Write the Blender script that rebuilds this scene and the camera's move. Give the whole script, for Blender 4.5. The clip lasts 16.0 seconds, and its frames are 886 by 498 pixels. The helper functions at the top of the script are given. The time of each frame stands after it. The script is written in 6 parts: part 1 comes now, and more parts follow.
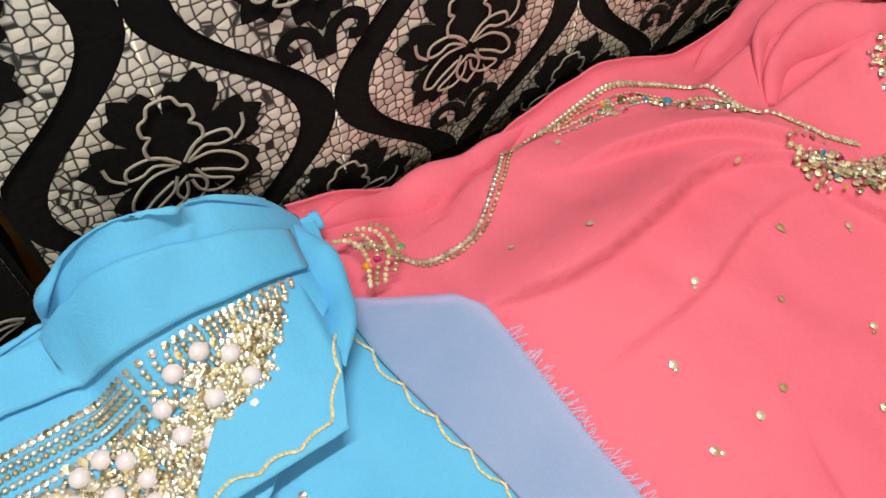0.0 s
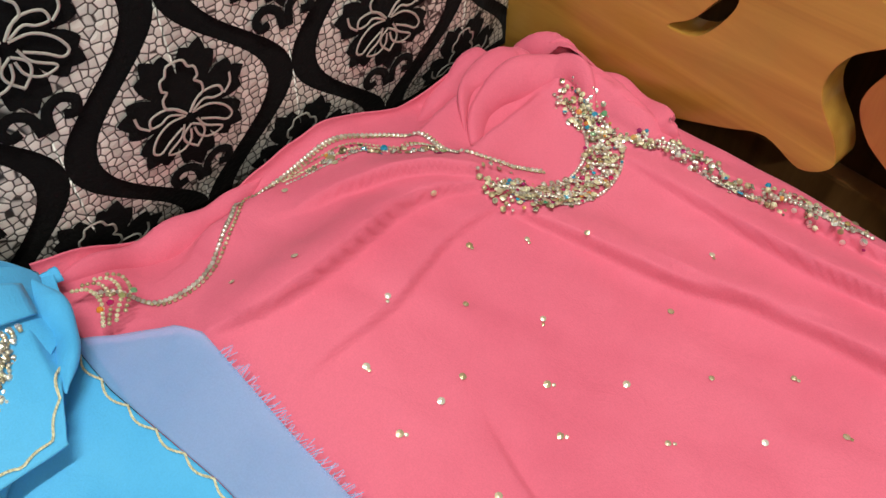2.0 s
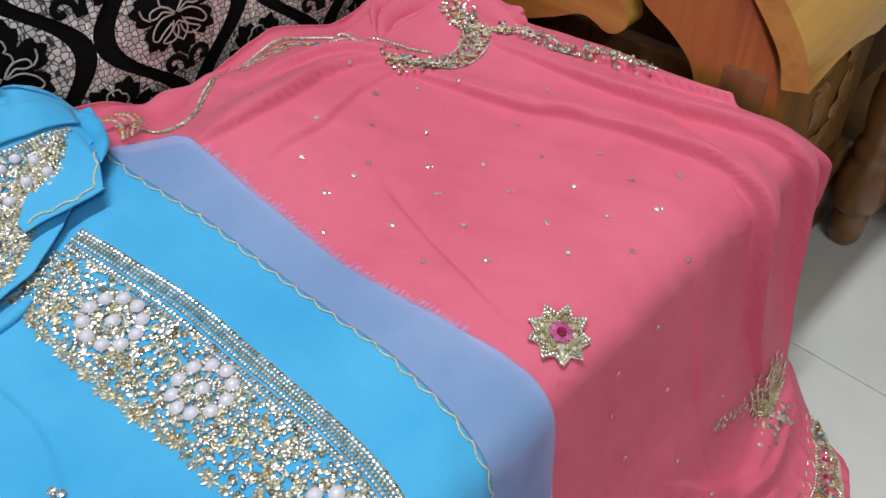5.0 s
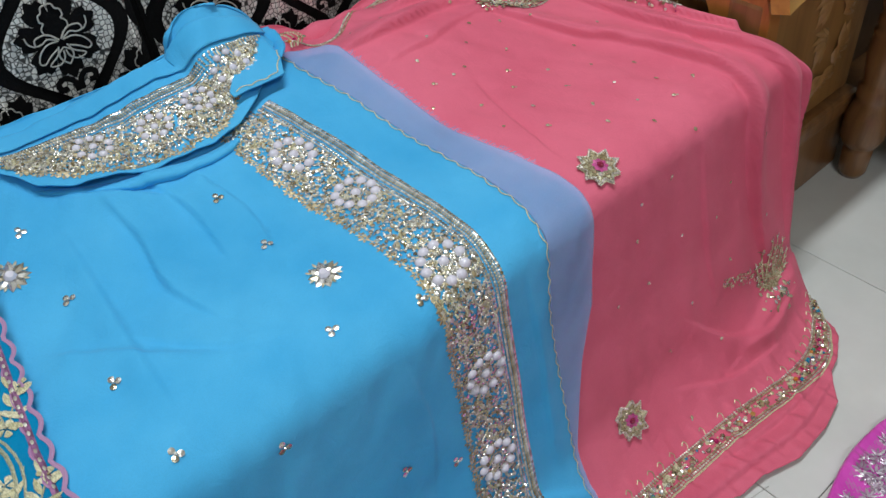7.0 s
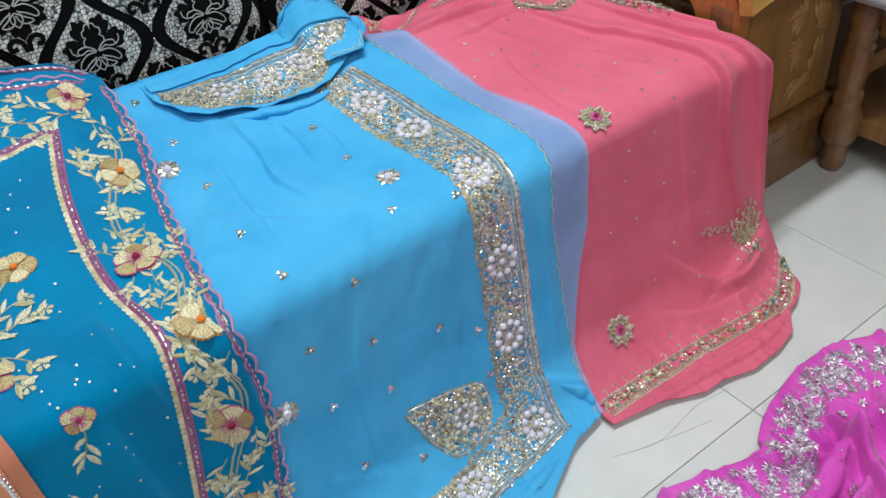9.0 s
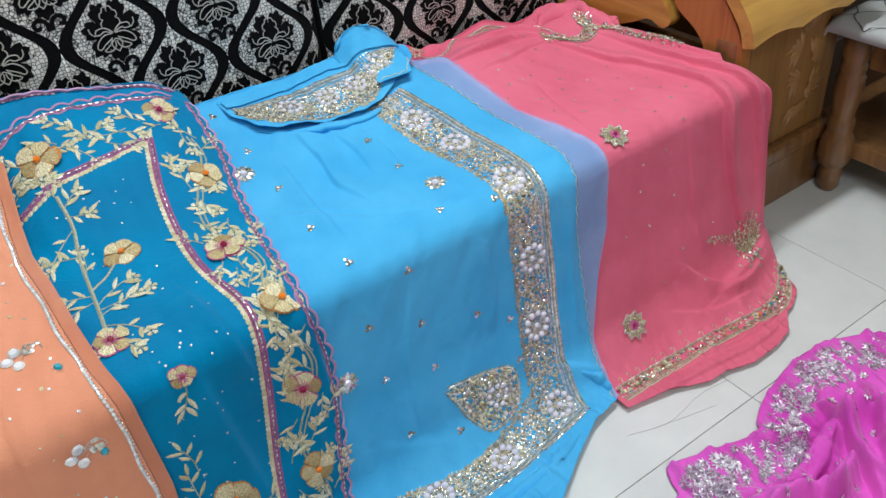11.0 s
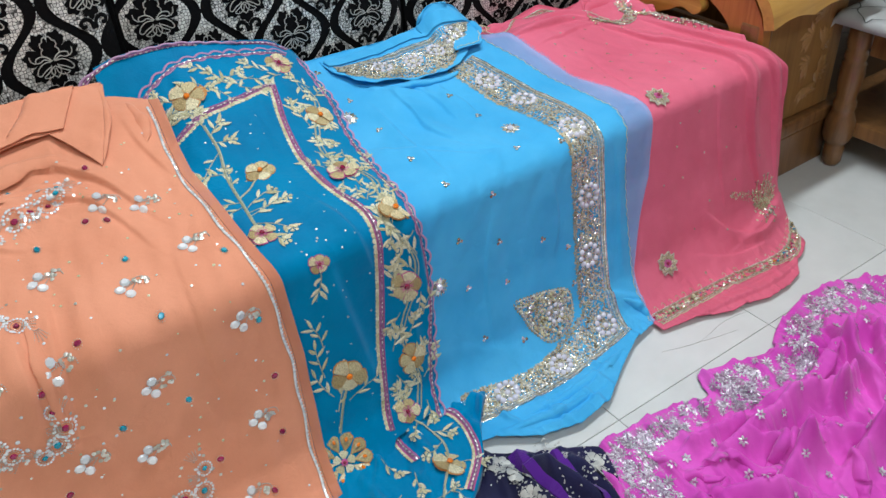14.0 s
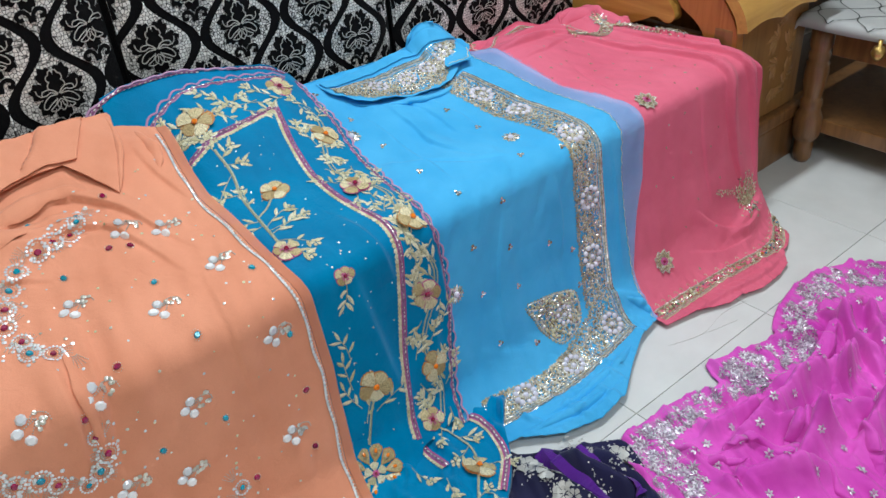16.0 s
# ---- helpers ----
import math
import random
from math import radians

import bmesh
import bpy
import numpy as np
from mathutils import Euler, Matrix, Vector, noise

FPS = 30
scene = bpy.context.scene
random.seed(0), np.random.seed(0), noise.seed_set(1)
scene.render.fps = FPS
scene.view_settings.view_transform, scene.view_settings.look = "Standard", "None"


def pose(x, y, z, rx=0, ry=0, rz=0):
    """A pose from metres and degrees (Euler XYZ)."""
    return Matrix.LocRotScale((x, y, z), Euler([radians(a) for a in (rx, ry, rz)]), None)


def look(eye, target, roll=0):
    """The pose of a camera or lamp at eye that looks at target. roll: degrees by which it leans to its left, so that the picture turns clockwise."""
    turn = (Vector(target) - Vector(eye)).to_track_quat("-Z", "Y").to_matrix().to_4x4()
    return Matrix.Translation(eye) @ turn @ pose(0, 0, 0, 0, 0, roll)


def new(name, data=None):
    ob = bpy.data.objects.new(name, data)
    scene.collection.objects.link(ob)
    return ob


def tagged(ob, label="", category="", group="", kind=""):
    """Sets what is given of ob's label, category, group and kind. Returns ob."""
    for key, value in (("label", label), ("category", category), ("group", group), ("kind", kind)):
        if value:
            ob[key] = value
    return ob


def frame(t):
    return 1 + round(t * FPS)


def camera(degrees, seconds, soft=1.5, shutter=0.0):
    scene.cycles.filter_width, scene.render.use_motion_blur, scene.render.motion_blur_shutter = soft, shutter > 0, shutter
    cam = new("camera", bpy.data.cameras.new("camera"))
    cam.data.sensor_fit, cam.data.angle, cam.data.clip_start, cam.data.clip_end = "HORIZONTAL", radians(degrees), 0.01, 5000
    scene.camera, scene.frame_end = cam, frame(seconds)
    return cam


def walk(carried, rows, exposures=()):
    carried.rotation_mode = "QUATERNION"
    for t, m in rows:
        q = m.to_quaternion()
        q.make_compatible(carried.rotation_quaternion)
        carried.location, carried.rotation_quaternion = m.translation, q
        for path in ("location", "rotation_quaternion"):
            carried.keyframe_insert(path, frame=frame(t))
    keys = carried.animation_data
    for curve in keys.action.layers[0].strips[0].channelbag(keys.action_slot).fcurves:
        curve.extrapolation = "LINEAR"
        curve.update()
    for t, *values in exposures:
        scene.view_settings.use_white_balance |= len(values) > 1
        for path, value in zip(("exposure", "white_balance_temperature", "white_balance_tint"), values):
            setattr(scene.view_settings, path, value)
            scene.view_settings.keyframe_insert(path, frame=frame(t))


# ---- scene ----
cam = camera(56.1, 16.0)
METRES = 2.06
START = pose(0.312, 0.217, 0.835, -53.96, 1.02, -34.9)
ROWS = [
    (0.0, 0.0, 0.0, 0.0, -0.0, -0.0, -0.0),
    (0.5, 0.011, -0.0023, 0.0093, -2.05, 0.5, 2.0),
    (1.0, 0.0249, -0.0113, 0.0095, -3.66, 0.85, 3.72),
    (1.5, 0.04, -0.0273, 0.0052, -5.27, 1.71, 5.27),
    (2.0, 0.059, -0.0444, -0.0107, -5.36, 3.36, 5.47),
    (2.5, 0.0715, -0.0673, -0.0257, -5.68, 4.56, 6.0),
    (3.0, 0.0722, -0.0928, -0.0432, -5.66, 5.94, 6.35),
    (3.5, 0.0711, -0.1165, -0.0628, -5.65, 6.57, 6.86),
    (4.0, 0.0724, -0.1321, -0.0841, -5.34, 7.83, 8.25),
    (4.5, 0.0766, -0.1336, -0.1159, -5.2, 8.62, 9.49),
    (7.0, 0.041, -0.2715, -0.2475, -0.59, 11.66, 7.33),
    (7.5, 0.0407, -0.3129, -0.287, 0.43, 12.27, 6.33),
    (8.0, 0.0358, -0.3495, -0.322, 1.24, 13.2, 4.77),
    (8.5, 0.0375, -0.3763, -0.3472, 1.89, 14.31, 4.1),
    (11.0, 0.0186, -0.4732, -0.4096, 2.48, 17.26, 2.65),
    (11.5, -0.0151, -0.4962, -0.4258, 2.47, 17.22, 3.14),
    (12.0, -0.0476, -0.5202, -0.4565, 2.45, 17.16, 3.54),
    (12.5, -0.0299, -0.5329, -0.4727, 2.39, 17.13, 3.44),
    (13.0, -0.0113, -0.5487, -0.4933, 2.04, 17.95, 2.45),
    (13.5, -0.0267, -0.5591, -0.5059, 1.76, 18.21, 1.71),
    (14.0, -0.0543, -0.5693, -0.5174, 1.51, 18.55, 1.47),
    (14.5, -0.0966, -0.5784, -0.5315, 0.6, 19.27, 3.28),
    (15.0, -0.1196, -0.5843, -0.5437, -0.19, 19.88, 5.1),
    (15.5, -0.1161, -0.5826, -0.54, -0.25, 20.56, 5.64),
    (16.0, -0.1096, -0.5773, -0.5376, -0.41, 20.58, 6.01),
]
EXPOSURES = [(0.0, -0.20, 7600, 9), (1.5, -0.32, 6900, 5), (3.0, -0.42, 6350, 5), (4.5, -0.54, 6000, 7), (7.0, -0.76, 5850, 6), (8.5, -0.50, 5800, 5), (11.0, -0.43, 5750, 6), (16.0, -0.46, 5650, 6)]
walk(cam, [(t, START @ pose(METRES * x, METRES * y, METRES * z, 90 + pitch, roll, yaw)) for t, x, y, z, yaw, pitch, roll in ROWS], EXPOSURES)

# ---- world and light ----
world = bpy.data.worlds.new("room_air")
scene.world = world
world.use_nodes = True
world.node_tree.nodes["Background"].inputs[0].default_value = (0.9, 0.95, 1.0, 1)
world.node_tree.nodes["Background"].inputs[1].default_value = 0.09


def area_lamp(name, eye, target, sx, sy, watts, colour):
    data = bpy.data.lights.new(name, "AREA")
    data.shape, data.size, data.size_y, data.energy, data.color = "RECTANGLE", sx, sy, watts, colour
    ob = new(name, data)
    ob.matrix_world = look(eye, target)
    return ob


area_lamp("tube_light_glow", (0.35, 0.15, 2.72), (0.35, 0.1, 0), 1.2, 0.12, 55, (1.0, 0.97, 0.93))
area_lamp("tube_light_glow", (-0.6, -1.9, 2.72), (-0.6, -1.9, 0), 1.2, 0.12, 41, (1.0, 0.97, 0.93))


# ---- materials ----
def mat(name, colour, rough=0.6, metal=0.0, **more):
    m = bpy.data.materials.new(name)
    m.use_nodes = True
    b = m.node_tree.nodes["Principled BSDF"]
    b.inputs["Base Color"].default_value = (*colour, 1)
    b.inputs["Roughness"].default_value = rough
    b.inputs["Metallic"].default_value = metal
    for key, value in more.items():
        b.inputs[key.replace("_", " ")].default_value = value
    return m


def node(m, kind, **sockets):
    n = m.node_tree.nodes.new(kind)
    for key, value in sockets.items():
        n.inputs[key.replace("_", " ")].default_value = value
    return n


def link(m, a, b):
    m.node_tree.links.new(a, b)


def shader(m):
    return m.node_tree.nodes["Principled BSDF"]


def coords(m):
    return node(m, "ShaderNodeTexCoord").outputs["Object"]


def ramp(m, fac, stops):
    r = m.node_tree.nodes.new("ShaderNodeValToRGB")
    el = r.color_ramp.elements
    while len(el) < len(stops):
        el.new(0.5)
    for e, (p, c) in zip(el, stops):
        e.position, e.color = p, (*c, 1)
    link(m, fac, r.inputs[0])
    return r.outputs[0]


def bump(m, height, strength, distance):
    b = node(m, "ShaderNodeBump", Strength=strength, Distance=distance)
    link(m, height, b.inputs["Height"])
    link(m, b.outputs[0], shader(m).inputs["Normal"])
    return b


def cloth_mat(name, colour, dark, weave=900.0, sheen=0.25):
    """Crepe chiffon: fine weave, soft blotches where the cloth lies double."""
    m = mat(name, colour, 0.72, 0.0, Sheen_Weight=sheen, Sheen_Roughness=0.45, Specular_IOR_Level=0.25)
    c = coords(m)
    big = node(m, "ShaderNodeTexNoise", Scale=7.0, Detail=4.0, Roughness=0.55)
    fine = node(m, "ShaderNodeTexNoise", Scale=weave, Detail=1.0)
    crease = node(m, "ShaderNodeTexNoise", Scale=38.0, Detail=5.0, Roughness=0.65, Distortion=0.6)
    for n in (big, fine, crease):
        link(m, c, n.inputs["Vector"])
    col = ramp(m, big.outputs[0], [(0.34, dark), (0.62, colour)])
    grain = ramp(m, fine.outputs[0], [(0.3, (0.96, 0.96, 0.96)), (0.7, (1.03, 1.03, 1.03))])
    mix = m.node_tree.nodes.new("ShaderNodeMix")
    mix.data_type, mix.blend_type = "RGBA", "MULTIPLY"
    mix.inputs[0].default_value = 1.0
    link(m, col, mix.inputs[6])
    link(m, grain, mix.inputs[7])
    link(m, mix.outputs[2], shader(m).inputs["Base Color"])
    add = node(m, "ShaderNodeMath")
    add.operation = "MULTIPLY_ADD"
    add.inputs[1].default_value = 0.12
    link(m, fine.outputs[0], add.inputs[0])
    link(m, crease.outputs[0], add.inputs[2])
    bump(m, add.outputs[0], 0.35, 0.004)
    return m


def sheer(m, amount):
    """Lets part of the light straight through, as single-layer chiffon does."""
    out = m.node_tree.nodes["Material Output"]
    clear = node(m, "ShaderNodeBsdfTransparent")
    mix = node(m, "ShaderNodeMixShader", Fac=amount)
    link(m, shader(m).outputs[0], mix.inputs[1])
    link(m, clear.outputs[0], mix.inputs[2])
    link(m, mix.outputs[0], out.inputs["Surface"])
    return m


def island_mat(name, stops, rough, metal, **more):
    """Each loose stitch, bead or sequin takes its own tone."""
    m = mat(name, stops[0][1], rough, metal, **more)
    rnd = node(m, "ShaderNodeNewGeometry").outputs["Random Per Island"]
    link(m, ramp(m, rnd, stops), shader(m).inputs["Base Color"])
    return m


def stitched(m, pitch=900.0, deep=0.55):
    """Satin stitch: fine parallel threads that break up the tone and the gloss."""
    mp = node(m, "ShaderNodeMapping")
    mp.inputs["Scale"].default_value = (1.0, 0.35, 0.6)
    mp.inputs["Rotation"].default_value = (0.4, 0.3, 0.7)
    link(m, coords(m), mp.inputs["Vector"])
    n = node(m, "ShaderNodeTexNoise", Scale=pitch, Detail=2.0, Roughness=0.6)
    link(m, mp.outputs[0], n.inputs["Vector"])
    tone = ramp(m, n.outputs[0], [(0.36, (deep, deep * 0.96, deep * 0.86)), (0.60, (1.1, 1.1, 1.08))])
    mix = m.node_tree.nodes.new("ShaderNodeMix")
    mix.data_type, mix.blend_type = "RGBA", "MULTIPLY"
    mix.inputs[0].default_value = 1.0
    base = shader(m).inputs["Base Color"]
    link(m, base.links[0].from_socket, mix.inputs[6])
    link(m, tone, mix.inputs[7])
    link(m, mix.outputs[2], base)
    bump(m, n.outputs[0], 0.8, 0.0015)
    return m


def wood_mat(name, light, dark, axis, rough=0.32, scale=1.0):
    m = mat(name, light, rough, 0.0, Coat_Weight=0.35, Coat_Roughness=0.18)
    mp = node(m, "ShaderNodeMapping")
    s = [26.0 * scale] * 3
    s["xyz".index(axis)] = 2.2 * scale
    mp.inputs["Scale"].default_value = s
    link(m, coords(m), mp.inputs["Vector"])
    n = node(m, "ShaderNodeTexNoise", Scale=1.0, Detail=7.0, Roughness=0.62, Distortion=1.3)
    link(m, mp.outputs[0], n.inputs["Vector"])
    big = node(m, "ShaderNodeTexNoise", Scale=5.0, Detail=2.0)
    link(m, coords(m), big.inputs["Vector"])
    add = node(m, "ShaderNodeMath")
    add.operation = "MULTIPLY_ADD"
    add.inputs[1].default_value = 0.45
    link(m, big.outputs[0], add.inputs[0])
    link(m, n.outputs[0], add.inputs[2])
    mid = tuple((a + b) / 2 for a, b in zip(light, dark))
    link(m, ramp(m, add.outputs[0], [(0.5, dark), (0.66, mid), (0.86, light)]), shader(m).inputs["Base Color"])
    bump(m, n.outputs[0], 0.12, 0.003)
    return m


PINK = cloth_mat("pink_chiffon", (0.73, 0.152, 0.238), (0.67, 0.125, 0.204), 900.0, 0.08)
BLUE = cloth_mat("sky_blue_chiffon", (0.10, 0.47, 0.83), (0.068, 0.40, 0.76), 900.0, 0.12)
BLUE_SHEER = sheer(cloth_mat("sheer_blue_chiffon", (0.32, 0.57, 0.95), (0.22, 0.48, 0.86)), 0.52)
TEAL = cloth_mat("teal_chiffon", (0.0, 0.225, 0.46), (0.0, 0.175, 0.38))
ORANGE = cloth_mat("orange_chiffon", (0.80, 0.335, 0.195), (0.74, 0.295, 0.165))
ORANGE_SHEER = sheer(cloth_mat("sheer_orange_edge", (0.82, 0.33, 0.18), (0.76, 0.28, 0.15)), 0.36)
MAGENTA = cloth_mat("magenta_chiffon", (0.76, 0.12, 0.60), (0.60, 0.05, 0.46))
MAUVE_NET = cloth_mat("mauve_border_net", (0.60, 0.20, 0.50), (0.52, 0.14, 0.42), 700.0, 0.05)
NAVY = cloth_mat("navy_silk", (0.012, 0.010, 0.06), (0.006, 0.006, 0.035))
PURPLE = cloth_mat("purple_silk", (0.10, 0.008, 0.27), (0.06, 0.004, 0.18))

GOLD = island_mat("gold_thread", [(0.0, (0.30, 0.24, 0.13)), (0.5, (0.50, 0.43, 0.26)), (1.0, (0.68, 0.62, 0.44))], 0.42, 0.5)
PALE_GOLD = stitched(island_mat("pale_gold_zari", [(0.0, (0.56, 0.53, 0.32)), (0.5, (0.72, 0.69, 0.46)), (1.0, (0.85, 0.83, 0.64))], 0.5, 0.15), 900.0, 0.66)
VINE_THREAD = stitched(island_mat("grey_gold_stem_thread", [(0.0, (0.40, 0.42, 0.30)), (1.0, (0.54, 0.54, 0.40))], 0.5, 0.2), 900.0, 0.66)
SILVER = island_mat("silver_beads", [(0.0, (0.48, 0.45, 0.38)), (0.5, (0.72, 0.70, 0.62)), (1.0, (0.90, 0.89, 0.84))], 0.34, 0.75)
SEQUIN = island_mat("gold_and_silver_sequins", [(0.0, (0.30, 0.25, 0.15)), (0.3, (0.48, 0.44, 0.33)), (0.6, (0.70, 0.69, 0.64)), (1.0, (0.95, 0.95, 0.93))], 0.2, 0.8)
SILVER_MAUVE = island_mat("mauve_silver_thread", [(0.0, (0.34, 0.22, 0.34)), (0.4, (0.52, 0.44, 0.52)), (0.75, (0.68, 0.64, 0.70)), (1.0, (0.92, 0.91, 0.92))], 0.35, 0.4)
DOT = island_mat("small_pale_sequins", [(0.0, (0.50, 0.40, 0.22)), (0.5, (0.75, 0.68, 0.50)), (1.0, (0.95, 0.92, 0.84))], 0.25, 0.6)
WINE = mat("wine_stone", (0.25, 0.01, 0.05), 0.15, 0.0, Coat_Weight=0.8)
PEARL = mat("white_opal_bead", (0.72, 0.70, 0.80), 0.18, 0.0, Coat_Weight=0.5)
CRYSTAL = island_mat("clear_crystal_stone", [(0.0, (0.62, 0.66, 0.70)), (0.6, (0.86, 0.87, 0.90)), (1.0, (0.97, 0.97, 0.99))], 0.1, 0.2, Coat_Weight=0.6)
GEM = island_mat("coloured_stones", [(0.0, (0.55, 0.02, 0.12)), (0.4, (0.30, 0.01, 0.12)), (0.41, (0.02, 0.30, 0.45)), (0.7, (0.02, 0.22, 0.40)), (0.71, (0.75, 0.25, 0.03)), (1.0, (0.05, 0.35, 0.20))], 0.12, 0.1, Coat_Weight=0.8)
RUBY = island_mat("wine_and_turquoise_stones", [(0.0, (0.22, 0.006, 0.05)), (0.49, (0.38, 0.01, 0.10)), (0.5, (0.01, 0.25, 0.36)), (1.0, (0.02, 0.36, 0.50))], 0.12, 0.1, Coat_Weight=0.8)
PLUM = stitched(island_mat("plum_ribbon", [(0.0, (0.30, 0.12, 0.28)), (1.0, (0.42, 0.20, 0.38))], 0.4, 0.2), 500.0, 0.5)
MAUVE = island_mat("mauve_thread", [(0.0, (0.42, 0.22, 0.42)), (1.0, (0.55, 0.34, 0.52))], 0.6, 0.1)
FLOWER = stitched(island_mat("antique_gold_petals", [(0.0, (0.46, 0.34, 0.15)), (0.45, (0.64, 0.53, 0.28)), (1.0, (0.86, 0.79, 0.54))], 0.5, 0.15), 700.0, 0.6)
PETAL_PINK = island_mat("magenta_petal_thread", [(0.0, (0.45, 0.05, 0.22)), (1.0, (0.62, 0.12, 0.34))], 0.55, 0.1)
RUST = island_mat("rust_orange_thread", [(0.0, (0.50, 0.20, 0.05)), (1.0, (0.66, 0.34, 0.10))], 0.55, 0.1)
AMBER = mat("amber_stone", (0.85, 0.22, 0.01), 0.12, 0.0, Coat_Weight=0.8)

VELVET = mat("black_flock_velvet", (0.0035, 0.0035, 0.004), 0.95, 0.0, Sheen_Weight=0.05, Sheen_Roughness=0.5, Specular_IOR_Level=0.1)
_n = node(VELVET, "ShaderNodeTexNoise", Scale=260.0, Detail=2.0)
link(VELVET, coords(VELVET), _n.inputs["Vector"])
bump(VELVET, _n.outputs[0], 0.5, 0.002)
CELLS = mat("silver_cell_brocade", (0.6, 0.6, 0.57), 0.5, 0.0)
_v = node(CELLS, "ShaderNodeTexVoronoi", Scale=160.0, Randomness=0.62)
_v.feature = "DISTANCE_TO_EDGE"
_w = node(CELLS, "ShaderNodeTexVoronoi", Scale=160.0, Randomness=0.62)
link(CELLS, coords(CELLS), _v.inputs["Vector"])
link(CELLS, coords(CELLS), _w.inputs["Vector"])
_edge = ramp(CELLS, _v.outputs["Distance"], [(0.035, (0.04, 0.039, 0.037)), (0.12, (1.0, 1.0, 1.0))])
_tone = ramp(CELLS, _w.outputs["Color"], [(0.1, (0.50, 0.495, 0.47)), (0.6, (0.80, 0.79, 0.75))])
_mx = CELLS.node_tree.nodes.new("ShaderNodeMix")
_mx.data_type, _mx.blend_type = "RGBA", "MULTIPLY"
_mx.inputs[0].default_value = 1.0
link(CELLS, _tone, _mx.inputs[6])
link(CELLS, _edge, _mx.inputs[7])
link(CELLS, _mx.outputs[2], shader(CELLS).inputs["Base Color"])
bump(CELLS, _v.outputs["Distance"], 0.4, 0.002)
SILVER_LINE = mat("silver_outline_thread", (0.50, 0.49, 0.45), 0.45, 0.25)

WOOD = wood_mat("honey_varnished_wood", (0.58, 0.33, 0.065), (0.38, 0.18, 0.03), "y")
WOOD_X = wood_mat("honey_varnished_wood_lengthwise", (0.54, 0.30, 0.06), (0.33, 0.155, 0.027), "x")
WOOD_RED = wood_mat("red_brown_varnished_wood", (0.42, 0.17, 0.035), (0.28, 0.09, 0.016), "z", scale=1.6)
WOOD_DARK = wood_mat("brown_varnished_wood", (0.25, 0.12, 0.04), (0.12, 0.052, 0.016), "z")
WOOD_PANEL = wood_mat("mid_brown_varnished_wood", (0.33, 0.17, 0.05), (0.19, 0.09, 0.025), "z")
# the carved sprays take a paler brown than the panel behind them
WOOD_CARVED = wood_mat("carved_brown_wood", (0.40, 0.22, 0.075), (0.22, 0.105, 0.03), "z", 0.28)
# near-black wood of the backdrop that stands in for shade behind the table
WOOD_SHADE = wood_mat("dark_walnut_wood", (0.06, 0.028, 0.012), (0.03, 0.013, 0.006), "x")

TILE = mat("white_floor_tile", (0.72, 0.73, 0.70), 0.16, 0.0, Coat_Weight=0.3)
_o = node(TILE, "ShaderNodeObjectInfo")
_t = node(TILE, "ShaderNodeTexNoise", Scale=5.0, Detail=5.0, Roughness=0.6)
link(TILE, coords(TILE), _t.inputs["Vector"])
_ta = node(TILE, "ShaderNodeMath")
_ta.operation = "MULTIPLY_ADD"
_ta.inputs[1].default_value = 0.16
link(TILE, _o.outputs["Random"], _ta.inputs[0])
link(TILE, _t.outputs[0], _ta.inputs[2])
link(TILE, ramp(TILE, _ta.outputs[0], [(0.3, (0.64, 0.65, 0.62)), (0.75, (0.76, 0.77, 0.74))]), shader(TILE).inputs["Base Color"])
GROUT = mat("grey_grout", (0.35, 0.34, 0.31), 0.9)
_g = node(GROUT, "ShaderNodeTexNoise", Scale=60.0, Detail=3.0)
link(GROUT, coords(GROUT), _g.inputs["Vector"])
link(GROUT, ramp(GROUT, _g.outputs[0], [(0.3, (0.20, 0.19, 0.17)), (0.7, (0.36, 0.35, 0.32))]), shader(GROUT).inputs["Base Color"])
PAINT = mat("cream_wall_paint", (0.68, 0.66, 0.58), 0.8)
_p = node(PAINT, "ShaderNodeTexNoise", Scale=3.0, Detail=6.0)
link(PAINT, coords(PAINT), _p.inputs["Vector"])
link(PAINT, ramp(PAINT, _p.outputs[0], [(0.3, (0.62, 0.60, 0.52)), (0.7, (0.72, 0.70, 0.62))]), shader(PAINT).inputs["Base Color"])
bump(PAINT, _p.outputs[0], 0.1, 0.004)
GLOW = mat("lit_tube", (1, 1, 1), 0.5, 0.0, Emission_Strength=6.0)
shader(GLOW).inputs["Emission Color"].default_value = (1.0, 0.97, 0.93, 1)
WHITE_PLASTIC = mat("white_plastic", (0.75, 0.75, 0.73), 0.4)
LINEN = mat("white_table_cover", (0.44, 0.45, 0.44), 0.5)
VINE = mat("grey_printed_vine", (0.06, 0.065, 0.06), 0.6)
BRASS = mat("brass_pull", (0.55, 0.38, 0.12), 0.3, 0.9)


# ---- mesh helpers ----
def mesh_object(name, verts, faces, material, parent=None, smooth=True, label=""):
    me = bpy.data.meshes.new(name)
    me.from_pydata([tuple(map(float, v)) for v in verts], [], faces)
    me.materials.append(material)
    if smooth:
        me.polygons.foreach_set("use_smooth", [True] * len(me.polygons))
    me.update()
    ob = new(name, me)
    if parent:
        ob.parent = parent
    if label:
        tagged(ob, label)
    return ob


def part(name, bm, material, parent, label="", smooth=False):
    me = bpy.data.meshes.new(name)
    bm.to_mesh(me)
    bm.free()
    me.materials.append(material)
    if smooth:
        me.polygons.foreach_set("use_smooth", [True] * len(me.polygons))
    ob = new(name, me)
    ob.parent = parent
    if label:
        tagged(ob, label)
    return ob


